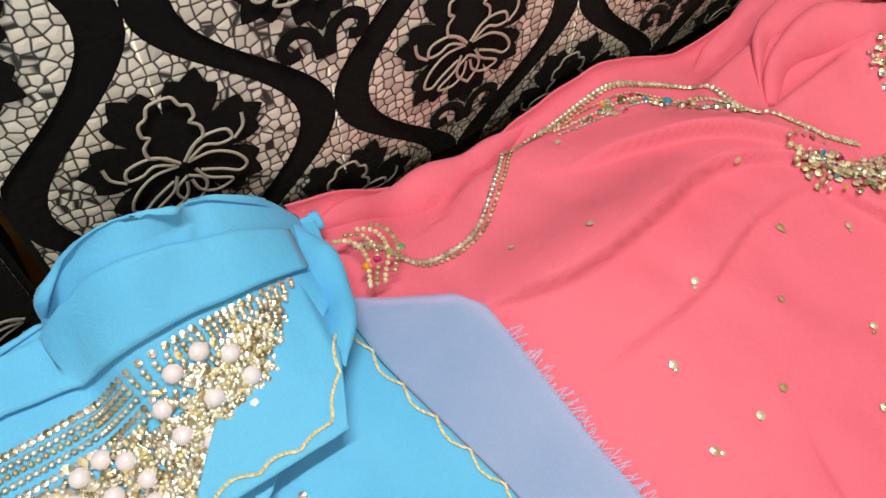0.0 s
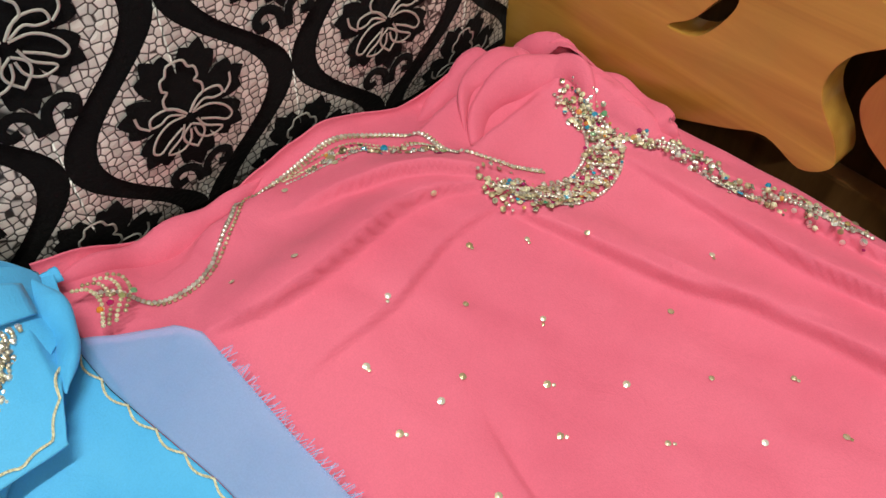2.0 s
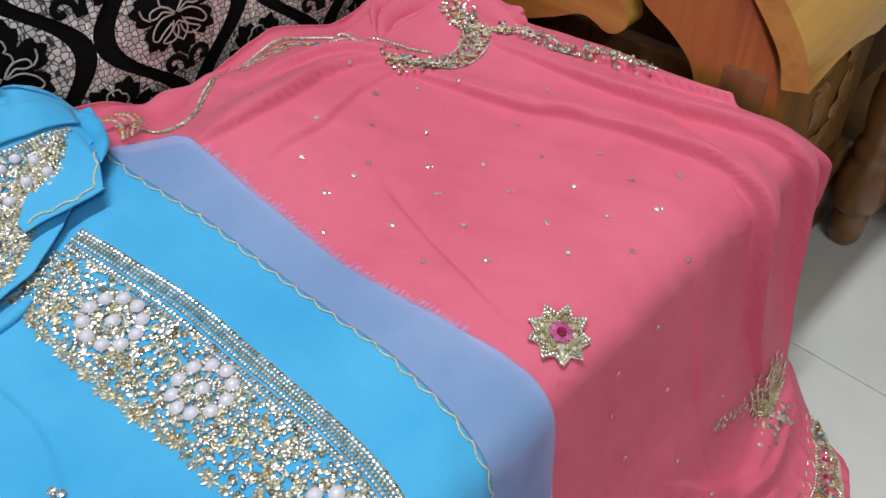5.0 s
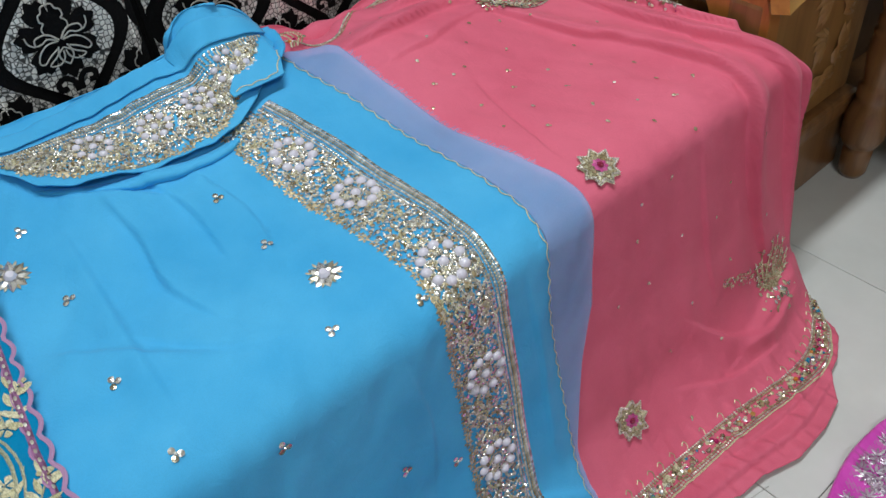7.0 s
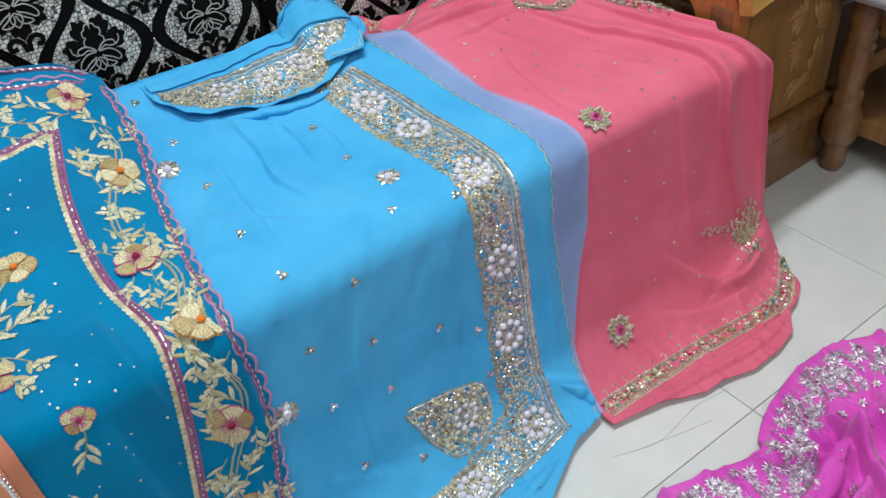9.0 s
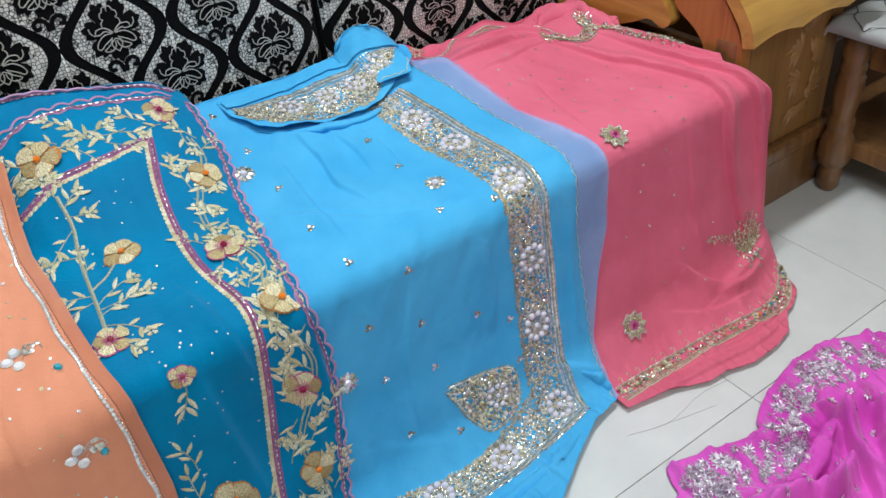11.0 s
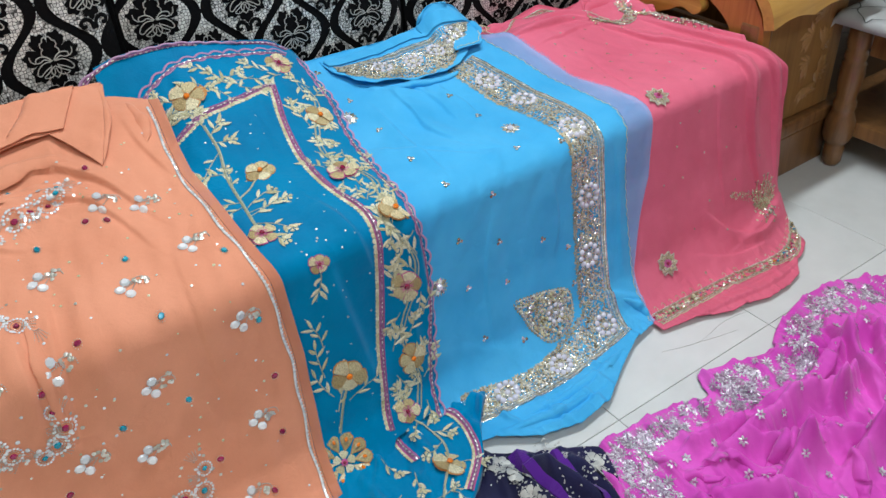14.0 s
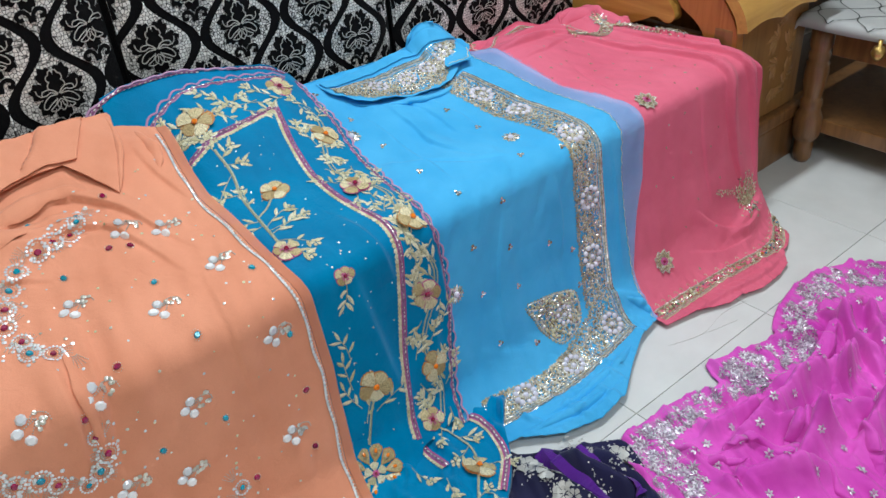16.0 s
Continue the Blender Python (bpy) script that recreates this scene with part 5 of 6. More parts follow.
for x, s in ((0.009, 0.037), (0.019, 0.25), (0.007, 0.374), (0.013, 0.471), (0.089, 0.521), (0.182, 0.456), (0.268, 0.481), (0.199, 0.226), (0.009, 0.582), (0.092, 0.618), (0.193, 0.658), (0.254, 0.702), (0.1, 0.711), (0.015, 0.687), (0.114, 0.842), (0.255, 0.782), (0.018, 0.144), (0.03, 0.80), (0.20, 0.32)):
    for k in range(3):
        a = rng.uniform(0, 0.6) + 2.1 * k
        w.put(SEQUIN, "sequin", x + 0.0042 * math.cos(a), s + 0.0042 * math.sin(a), 0.0032, a, None, 0.0014)
    w.put(SILVER, "bead", x, s, 0.0018, 0, None, 0.002)
w.build(NAMES)
for x, s in ((0.301, 0.221), (0.315, 0.318), (0.311, 0.462), (0.312, 0.608), (0.302, 0.740), (0.298, 0.892), (0.158, 0.922), (0.030, 0.915)):
    bead_ring(BLUE_D, blue, x, s, 0.0215)
for x, s in ((0.219, 0.393), (-0.012, 0.19), (-0.045, 0.655)):
    m = Work(BLUE_D, blue)
    m.flower(SEQUIN, PEARL, x, s, 0.019, 8, 0.3, "leaf", 0.5, 0.34)
    for k in range(8):
        m.put(GOLD, "leaf", x + 0.012 * math.cos(0.7 + k * 0.785), s + 0.012 * math.sin(0.7 + k * 0.785), 0.007, 0.7 + k * 0.785, 0.003, 0.002)
    m.build({**NAMES, SEQUIN: ("sequin_flower", "silver and gold sequin flower")}, SEQUIN)
m = Work(BLUE_D, blue)
outline = smooth_line([(0.112, 0.765), (0.150, 0.764), (0.20, 0.775), (0.238, 0.792), (0.240, 0.838), (0.215, 0.862), (0.165, 0.866), (0.138, 0.835), (0.125, 0.80)], 70, True)
mid_p = np.array((0.19, 0.818))
for k in range(900):
    f = math.sqrt(rng.random())
    p = mid_p + (outline[rng.randrange(70)] - mid_p) * f * 0.96
    m.put(rng.choice([SEQUIN, SEQUIN, GOLD, SILVER, PALE_GOLD]), rng.choice(["sequin", "leaf", "bead"]), *p, rng.uniform(0.002, 0.004), rng.uniform(0, 6), None, rng.uniform(0.0006, 0.002))
m.row(SILVER, "bead", outline, 0.0034, 0.002)
m.row(GOLD, "leaf", mid_p + (outline - mid_p) * 1.05, 0.008, 0.007, 0.0035)
m.build({**NAMES, SEQUIN: ("paisley", "sequinned paisley motif with opal beads")}, SEQUIN)
bead_ring(BLUE_D, blue, 0.198, 0.822, 0.018, 9)
w = Work(FLAP_D, blue)
flap_out = smooth_line([(0.040, 0.046), (0.115, 0.049), (0.181, 0.050), (0.253, 0.051), (0.31, 0.050), (0.368, 0.048)], 100)
flap_in = smooth_line([(0.050, 0.082), (0.10, 0.113), (0.16, 0.136), (0.22, 0.143), (0.265, 0.136), (0.30, 0.108), (0.345, 0.074)], 100)
rich_band(w, flap_in, flap_out, rng, 44, 3000)
w.build(NAMES)
for x, s in ((0.13, 0.088), (0.20, 0.098), (0.262, 0.090), (0.318, 0.075)):
    bead_ring(FLAP_D, blue, x, s, 0.017, 9)
w = Work(LOBE_D, blue)
w.thread(PALE_GOLD, scallop(smooth_line([(0.298, 0.117), (0.33, 0.119), (0.355, 0.117), (0.372, 0.10), (0.385, 0.075)], 60), 0.02, 0.003, -1), 0.0016, 0.001)
w.build(NAMES)
m = Work(BLUE_D, blue)
for k in range(220):
    s = 0.12 + 0.30 * (k / 220)
    x = float(BLUE_R(s))
    m.thread(BLUE_SHEER, np.array([(x - 0.002, s), (x + rng.uniform(0.002, 0.008), s + rng.uniform(-0.003, 0.004))]), 0.0007, 0.0)
m.build({BLUE_SHEER: ("fringe", "frayed sheer blue threads")})

# ---- teal sari ----
teal = sari("sari", "teal blue chiffon sari with gold floral embroidered border", TEAL_D, TEAL_L, TEAL_R, -0.03, TEAL_S, 130, 300, TEAL)
rng = random.Random(13)
w = Work(TEAL_D, teal)
inner = smooth_line([(-0.119, 0.102), (-0.151, 0.224), (-0.160, 0.361), (-0.143, 0.463), (-0.147, 0.521), (-0.163, 0.635), (-0.183, 0.747), (-0.205, 0.868)], 200)
inner_top = smooth_line([(-0.345, 0.158), (-0.268, 0.144), (-0.119, 0.102)], 80)
outer = np.array([(TEAL_R(s) - 0.004, s) for s in np.linspace(0.03, 0.89, 220)])
back_edge = smooth_line([(-0.43, 0.0), (-0.36, -0.022), (-0.26, -0.024), (-0.14, -0.02), (-0.04, 0.0)], 100)
outer_top = smooth_line([(-0.35, 0.055), (-0.302, 0.044), (-0.17, 0.023), (-0.05, 0.022)], 100)
for line, side in ((inner, 1), (inner_top, 1)):
    g = np.gradient(line, axis=0)
    g = g / np.linalg.norm(g, axis=1, keepdims=True)
    off = np.stack([-g[:, 1], g[:, 0]], 1)
    w.thread(PLUM, line, 0.0070)
    for k in range(0, len(line), 2):
        if rng.random() < 0.8:
            w.put(SILVER, "sequin", *(line[k] + g[k] * rng.uniform(-0.002, 0.002)), rng.uniform(0.0016, 0.0030), math.atan2(g[k][1], g[k][0]), 0.0012, 0.003)
    for f in (-0.0042, 0.0042):
        w.thread(PETAL_PINK, line + off * f, 0.0013, 0.001)
    w.row(PALE_GOLD, "sequin", line + off * 0.0072, 0.0080, 0.0050, 0.0045, 0.0006)
for line, side in ((outer, -1), (outer_top, -1), (back_edge, -1)):
    w.thread(PLUM, line + np.array((-0.006, 0.0 if line is outer else 0.006)), 0.006)
    w.thread(MAUVE, scallop(line, 0.03, 0.006, side), 0.004)
    w.thread(MAUVE, scallop(line + np.array((-0.004, 0.0 if line is outer else 0.004)), 0.03, 0.006, -side), 0.0026)
    w.row(SILVER, "sequin", line + np.array((-0.006, 0.0 if line is outer else 0.006)), 0.010, 0.0028, 0.0014, 0.003)
for k in range(52):
    t = (k + 0.5) / 52
    i, o = inner[int(t * 199)], outer[int(min(0.999, t * 0.92 + 0.07) * 219)]
    f = 0.5 + 0.30 * math.sin(k * 2.3)
    p = i * (1 - f) + o * f
    along = math.pi / 2 + rng.uniform(-0.9, 0.9) + (math.pi if k % 2 else 0)
    spray(w, PALE_GOLD, *p, along, rng.uniform(0.03, 0.045), rng)
for k in range(26):
    t = (k + 0.5) / 26
    p = inner_top[int(t * 79)] * 0.5 + outer_top[int(t * 99)] * 0.5
    spray(w, PALE_GOLD, p[0], p[1] + rng.uniform(-0.024, 0.024), rng.uniform(-0.8, 0.8) + (math.pi if k % 2 else 0), rng.uniform(0.03, 0.05), rng)
vine = np.array([inner[int(t * 199)] * 0.5 + outer[int(min(0.999, t * 0.92 + 0.07) * 219)] * 0.5 + (0.016 * math.sin(22 * t), 0) for t in np.linspace(0.02, 0.98, 150)])
w.thread(VINE_THREAD, vine, 0.0034)
w.thread(VINE_THREAD, vine + (0.006, 0.004), 0.0024)
stem = smooth_line([(-0.278, 0.165), (-0.279, 0.218), (-0.292, 0.268), (-0.300, 0.342), (-0.309, 0.419)], 40)
w.thread(VINE_THREAD, stem, 0.0052)
w.thread(VINE_THREAD, smooth_line([(-0.298, 0.33), (-0.27, 0.315), (-0.242, 0.29)], 16), 0.004)
for x, s, a, ln in ((-0.279, 0.22, 2.7, 0.07), (-0.29, 0.26, 3.3, 0.05), (-0.28, 0.19, -0.9, 0.035), (-0.296, 0.30, -1.1, 0.05), (-0.30, 0.35, 2.9, 0.05), (-0.302, 0.37, 0.1, 0.07), (-0.305, 0.40, 0.5, 0.06), (-0.306, 0.41, 2.4, 0.035), (-0.30, 0.36, -0.7, 0.06), (-0.278, 0.17, -1.9, 0.035), (-0.279, 0.20, 0.5, 0.03), (-0.298, 0.34, 3.6, 0.045), (-0.304, 0.38, -0.2, 0.055), (-0.308, 0.415, 1.3, 0.05)):
    spray(w, PALE_GOLD, x, s, a, ln, rng)
for x, s, a, ln in ((-0.284, 0.79, -1.2, 0.06), (-0.284, 0.76, -2.2, 0.05), (-0.29, 0.72, -1.7, 0.06), (-0.28, 0.66, -1.5, 0.045), (-0.26, 0.78, -0.5, 0.07), (-0.255, 0.525, 1.6, 0.035)):
    spray(w, PALE_GOLD, x, s, a, ln, rng, False)
w.thread(VINE_THREAD, smooth_line([(-0.253, 0.75), (-0.27, 0.775), (-0.292, 0.83)], 20), 0.005)
for k in range(75):
    w.put(SILVER, "sequin", rng.uniform(-0.30, -0.17), rng.uniform(0.17, 0.88), rng.uniform(0.0010, 0.0019), 0)
w.build(NAMES)


def bloom(surface, owner, x, s, r, turn, hot, petals=5):
    m = Work(surface, owner)
    for k in range(petals):
        a = turn + 2 * math.pi * k / petals
        grow = 1.0 + 0.12 * math.sin(2.1 * k + 40 * x)
        m.put(PETAL_PINK if hot else RUST, "petal", x, s, r * 1.05 * grow, a, r * 0.90, 0.0012, 0.008)
        m.put(FLOWER, "petal", x + 0.03 * r * math.cos(a), s + 0.03 * r * math.sin(a), r * 0.98 * grow, a, r * 0.80, 0.0020 + 0.0005 * k, 0.010)
        for q in (-0.3, 0.0, 0.3) if hot else ():
            m.thread(PETAL_PINK, np.array([(x + f * r * math.cos(a + q), s + f * r * math.sin(a + q)) for f in (0.12, 0.3, 0.48)]), 0.0011, 0.0046)
    m.put(WINE if hot else AMBER, "gem", x, s, r * 0.2, 0, None, 0.006)
    m.build({**NAMES, FLOWER: ("flower", "magenta-edged gold flower" if hot else "gold flower with amber stone"), WINE: ("stone", "magenta stone")}, FLOWER)


for k, (x, s, r) in enumerate(((-0.276, 0.103, 0.030), (-0.082, 0.055, 0.024), (-0.075, 0.195, 0.026), (-0.118, 0.350, 0.027), (-0.098, 0.480, 0.027), (-0.114, 0.612, 0.027), (-0.128, 0.760, 0.026), (-0.165, 0.853, 0.022))):
    bloom(TEAL_D, teal, x, s, r, 0.4 + 0.7 * k, k % 2 == 1)
bloom(TEAL_D, teal, -0.240, 0.288, 0.024, 0.3, False)
bloom(TEAL_D, teal, -0.309, 0.43, 0.023, 0.9, True)
bloom(TEAL_D, teal, -0.254, 0.512, 0.016, 0.0, True)
bloom(TEAL_D, teal, -0.250, 0.735, 0.030, 0.5, False)
m = Work(TEAL_D, teal)
for k in range(10):
    a = 2 * math.pi * k / 10 + 0.2
    ca, sa = math.cos(a), math.sin(a)
    m.put(RUST, "petal", -0.305 + 0.016 * ca, 0.876 + 0.016 * sa, 0.0335, a, 0.0215, 0.0010, 0.006)
    m.put(FLOWER, "petal", -0.305 + 0.017 * ca, 0.876 + 0.017 * sa, 0.031, a, 0.0185, 0.0020, 0.008)
    m.put(GOLD, "leaf", -0.305 + 0.026 * ca, 0.876 + 0.026 * sa, 0.017, a, 0.010, 0.0035)
    m.put(AMBER, "gem", -0.305 + 0.036 * ca, 0.876 + 0.036 * sa, 0.0045, a, 0.0032, 0.0045)
for k in range(5):
    a = 2 * math.pi * k / 5
    m.put(PALE_GOLD, "petal", -0.305 + 0.003 * math.cos(a), 0.876 + 0.003 * math.sin(a), 0.0165, a, 0.014, 0.003, 0.006)
m.flower(PETAL_PINK, WINE, -0.305, 0.876, 0.0075, 8, 0.3, "leaf", 0.5, 0.4, 0.006)
m.build({**NAMES, FLOWER: ("large_flower", "large gold flower with amber stones")}, FLOWER)

# ---- orange sari ----
orange = sari("sari", "orange chiffon sari with silver sequin and crystal sprays", ORANGE_D, ORANGE_L, ORANGE_INNER, -0.03, ORANGE_S, 200, 300, ORANGE)
thick(mesh_object("sheer_edge", *ORANGE_D.sheet(lambda s: ORANGE_INNER(s) + 0.0005, ORANGE_R, -0.03, ORANGE_S, 8, 260), ORANGE_SHEER, orange, label="sheer orange hem edge"), 0.0006)
ORANGE_FLAP = Drape(0.030, [(-1.1, 0.57), (-0.47, 0.565), (-0.40, 0.558), (-0.36, 0.54)], [(-1.1, 0.53), (-0.58, 0.53), (-0.42, 0.53), (-0.36, 0.525)], [(-1.1, 0.475), (-0.4, 0.462)], seed=31, wave=0.003,
                    folds=[([(-0.50, -0.03), (-0.53, 0.04), (-0.58, 0.10)], 0.012, -0.008), ([(-0.60, -0.02), (-0.62, 0.04), (-0.66, 0.11)], 0.012, -0.010)])
thick(mesh_object("folded_corner", *ORANGE_FLAP.sheet(const(-0.80), table([(-0.05, -0.406), (0.02, -0.402), (0.078, -0.414), (0.194, -0.466)]), -0.012, table([(-0.80, 0.13), (-0.66, 0.12), (-0.60, 0.102), (-0.548, 0.098), (-0.525, 0.124), (-0.466, 0.194), (-0.40, 0.20)]), 110, 80), ORANGE, orange))
thick(mesh_object("folded_pleat", *ORANGE_FLAP.sheet(const(-0.80), table([(-0.05, -0.432), (0.03, -0.452), (0.10, -0.491)]), -0.012, table([(-0.80, 0.15), (-0.68, 0.14), (-0.60, 0.108), (-0.54, 0.094), (-0.491, 0.101), (-0.42, 0.102)]), 90, 60, 0.006), ORANGE, orange))
fold_roll(orange, ORANGE_FLAP, [(-0.408, 0.005), (-0.412, 0.06), (-0.424, 0.11), (-0.445, 0.155), (-0.463, 0.19)], 0.0055, 0.004, ORANGE, 0.2)
for surface, pts, wide, high, lean in ((ORANGE_D, [(-0.74, 0.15), (-0.64, 0.165), (-0.56, 0.15), (-0.50, 0.165)], 0.013, 0.009, 0.7), (ORANGE_D, [(-0.80, 0.22), (-0.70, 0.20), (-0.60, 0.195), (-0.52, 0.20)], 0.012, 0.010, 0.7),                                        (ORANGE_D, [(-0.66, 0.42), (-0.665, 0.50), (-0.67, 0.60)], 0.010, 0.006, -0.7), (ORANGE_D, [(-0.38, 0.06), (-0.37, 0.12), (-0.385, 0.17)], 0.010, 0.010, 0.5)):
    fold_roll(orange, surface, pts, wide, high, ORANGE, lean)
rng = random.Random(17)
w = Work(ORANGE_D, orange)
hem = np.array([(ORANGE_INNER(s) - 0.006 + 0.0015 * math.sin(60 * s), s) for s in np.linspace(0.09, 0.95, 260)])
w.thread(SILVER_LINE, hem, 0.004)
w.row(CRYSTAL, "sequin", hem, 0.005, 0.0028, 0.0022, 0.002)
w.row(SILVER, "bead", hem + (0.0025, 0), 0.006, 0.0016)
for k in range(240):
    w.put(rng.choice([SILVER, CRYSTAL, PALE_GOLD]), "sequin", rng.uniform(-0.95, -0.37), rng.uniform(0.14, 0.93), rng.uniform(0.0014, 0.0026), 0)
GEMS = [(-0.501, 0.495), (-0.371, 0.555), (-0.614, 0.487), (-0.505, 0.634), (-0.371, 0.665), (-0.679, 0.523), (-0.603, 0.631), (-0.491, 0.763), (-0.386, 0.769), (-0.493, 0.19), (-0.376, 0.439), (-0.608, 0.305), (-0.529, 0.282), (-0.501, 0.297), (-0.611, 0.187), (-0.506, 0.382), (-0.43, 0.86), (-0.55, 0.86), (-0.70, 0.70), (-0.78, 0.63)]
for x, s in GEMS:
    w.put(RUBY, "gem", x, s, 0.0048, rng.uniform(0, 3), 0.0058, 0.001)
    w.row(SILVER, "bead", [(x + 0.006 * math.cos(q), s + 0.007 * math.sin(q)) for q in np.linspace(0, 6.28, 14)], 0.0034, 0.0008)


def stone_ring(w, x, s, r):
    w.put(RUBY, "gem", x, s, r * 0.36, rng.uniform(0, 3), r * 0.42, 0.0016)
    for k in range(16):
        a = 2 * math.pi * k / 16
        w.put(CRYSTAL, "sequin", x + r * math.cos(a), s + r * math.sin(a), r * 0.17, a, None, 0.0014)
    w.row(SILVER, "bead", [(x + 0.66 * r * math.cos(q), s + 0.66 * r * math.sin(q)) for q in np.linspace(0, 6.28, 18)], 0.003, 0.001)


arch = smooth_line([(-0.535, 0.185), (-0.545, 0.215), (-0.575, 0.228), (-0.614, 0.237), (-0.655, 0.262), (-0.685, 0.30), (-0.700, 0.345), (-0.706, 0.385), (-0.684, 0.415), (-0.650, 0.44)], 100)
foot = smooth_line([(-0.86, 0.50), (-0.82, 0.53), (-0.787, 0.555), (-0.750, 0.590), (-0.702, 0.616), (-0.671, 0.590), (-0.672, 0.545)], 80)
low = smooth_line([(-0.80, 0.70), (-0.70, 0.76), (-0.60, 0.80), (-0.53, 0.79), (-0.525, 0.74)], 60)
for line in (arch, foot, low):
    for k in range(4, len(line), 8):
        stone_ring(w, line[k][0] + rng.uniform(-0.008, 0.008), line[k][1] + rng.uniform(-0.008, 0.008), rng.uniform(0.011, 0.015))
    for k in range(len(line)):
        p = line[rng.randrange(len(line))]
        w.put(rng.choice([CRYSTAL, SILVER, CRYSTAL, SILVER_LINE]), "sequin", p[0] + rng.gauss(0, 0.012), p[1] + rng.gauss(0, 0.012), rng.uniform(0.002, 0.0036), 0)
    for k in range(2, len(line), 6):
        a = rng.uniform(0, 6.28)
        for q in range(5):
            w.row(SILVER_LINE, "bead", [(line[k][0] + 0.006 * math.cos(a + q * 0.22), line[k][1] + 0.006 * math.sin(a + q * 0.22)), (line[k][0] + 0.026 * math.cos(a + q * 0.22), line[k][1] + 0.026 * math.sin(a + q * 0.22))], 0.0028, 0.0009)
w.build(NAMES)
for x, s in ((-0.41, 0.397), (-0.619, 0.363), (-0.519, 0.431), (-0.393, 0.54), (-0.651, 0.502), (-0.541, 0.584), (-0.742, 0.5), (-0.41, 0.727), (-0.579, 0.694), (-0.495, 0.26), (-0.44, 0.285), (-0.46, 0.85), (-0.66, 0.66)):
    m = Work(ORANGE_D, orange)
    turn = rng.uniform(-0.25, 0.25)
    for k, (u, v) in enumerate(((-0.015, 0.004), (-0.004, 0.015), (-0.004, -0.007))):
        m.put(CRYSTAL, "gem", x + u, s + v, 0.0082, turn + k, 0.0074, 0.0012, 0.005)
        m.row(SILVER_LINE, "bead", [(x + u, s + v), (x + 0.012, s - 0.002)], 0.003, 0.0011)
    for k in range(9):
        m.put(SILVER, "sequin", x + 0.010 + rng.uniform(-0.004, 0.016), s + rng.uniform(-0.011, 0.009), 0.0034, 0, None, rng.uniform(0.001, 0.002))
    m.row(SILVER_LINE, "bead", smooth_line([(x + 0.0, s), (x + 0.012, s - 0.008), (x + 0.026, s - 0.003), (x + 0.028, s + 0.006)], 14), 0.0028, 0.0012)
    m.build({**NAMES, CRYSTAL: ("crystal_spray", "spray of three clear crystals")}, CRYSTAL)


# ---- saris on the floor ----
def radial(surface, centre, rim, rings, pin=0.005):
    n = len(rim)
    f = np.linspace(0, 1, rings + 1)[1:] ** 0.8
    X = centre[0] + np.outer(f, rim[:, 0] - centre[0])
    S = centre[1] + np.outer(f, rim[:, 1] - centre[1])
    P = surface.at(X, S)
    P[-1, :, 2] = np.minimum(P[-1, :, 2], pin)
    verts = np.concatenate([P.reshape(-1, 3), surface.at(np.array([centre[0]]), np.array([centre[1]]))])
    faces = [(i * n + j, (i + 1) * n + j, (i + 1) * n + (j + 1) % n, i * n + (j + 1) % n) for i in range(rings - 1) for j in range(n)]
    faces += [(rings * n, j, (j + 1) % n) for j in range(n)]
    return verts, faces


magenta = thing("sari", 0, 0, 0, "bright magenta chiffon sari with silver floral border on the floor", "sari", "saris heaped on the floor")
rim = smooth_line([(0.00, 0.46), (0.030, 0.389), (0.055, 0.335), (0.092, 0.302), (0.15, 0.305), (0.238, 0.312), (0.325, 0.340), (0.345, 0.312), (0.366, 0.290), (0.43, 0.308), (0.525, 0.335), (0.550, 0.318), (0.60, 0.295), (0.689, 0.274),
                   (0.760, 0.272), (0.82, 0.285), (0.902, 0.333), (0.97, 0.42), (1.05, 0.60), (1.0, 0.90), (0.75, 1.05), (0.35, 1.05), (0.08, 0.85), (0.0, 0.62)], 420, True)
hub = np.array((0.5, 0.62))
thick(mesh_object("cloth", *radial(MAGENTA_F, hub, rim, 120), MAGENTA, magenta))
rng = random.Random(19)
for pts, wide, high, lean in (([(0.163, 0.434), (0.237, 0.469), (0.264, 0.523), (0.327, 0.523), (0.393, 0.55)], 0.012, 0.016, -0.7), ([(0.42, 0.48), (0.444, 0.533), (0.494, 0.578)], 0.010, 0.012, 0.7),
                              ([(0.135, 0.366), (0.158, 0.443), (0.206, 0.489)], 0.010, 0.010, -0.6), ([(0.253, 0.535), (0.291, 0.517), (0.371, 0.508), (0.408, 0.493)], 0.011, 0.015, 0.7),
                              ([(0.395, 0.58), (0.365, 0.625), (0.329, 0.66)], 0.011, 0.012, 0.6), ([(0.133, 0.505), (0.175, 0.504), (0.206, 0.489)], 0.010, 0.012, 0.6),
                              ([(0.287, 0.567), (0.253, 0.636), (0.259, 0.67)], 0.009, 0.009, -0.6), ([(0.645, 0.401), (0.533, 0.439), (0.445, 0.466)], 0.009, 0.008, 0.6)):
    fold_roll(magenta, MAGENTA_F, pts, wide * 1.15, high * 1.4, MAGENTA, lean)
w = Work(MAGENTA_F, magenta)
away = hub - rim
away = away / np.linalg.norm(away, axis=1, keepdims=True)
net = np.stack([rim[:330] + away[:330] * d for d in np.linspace(0.014, 0.104, 19)])
net_p = MAGENTA_F.at(net[..., 0], net[..., 1]) + (0, 0, 0.0014)
mesh_object("border_net", net_p.reshape(-1, 3), [(i * 330 + j, i * 330 + j + 1, (i + 1) * 330 + j + 1, (i + 1) * 330 + j) for i in range(18) for j in range(329)], MAUVE_NET, magenta, label="mauve net ground of the border")
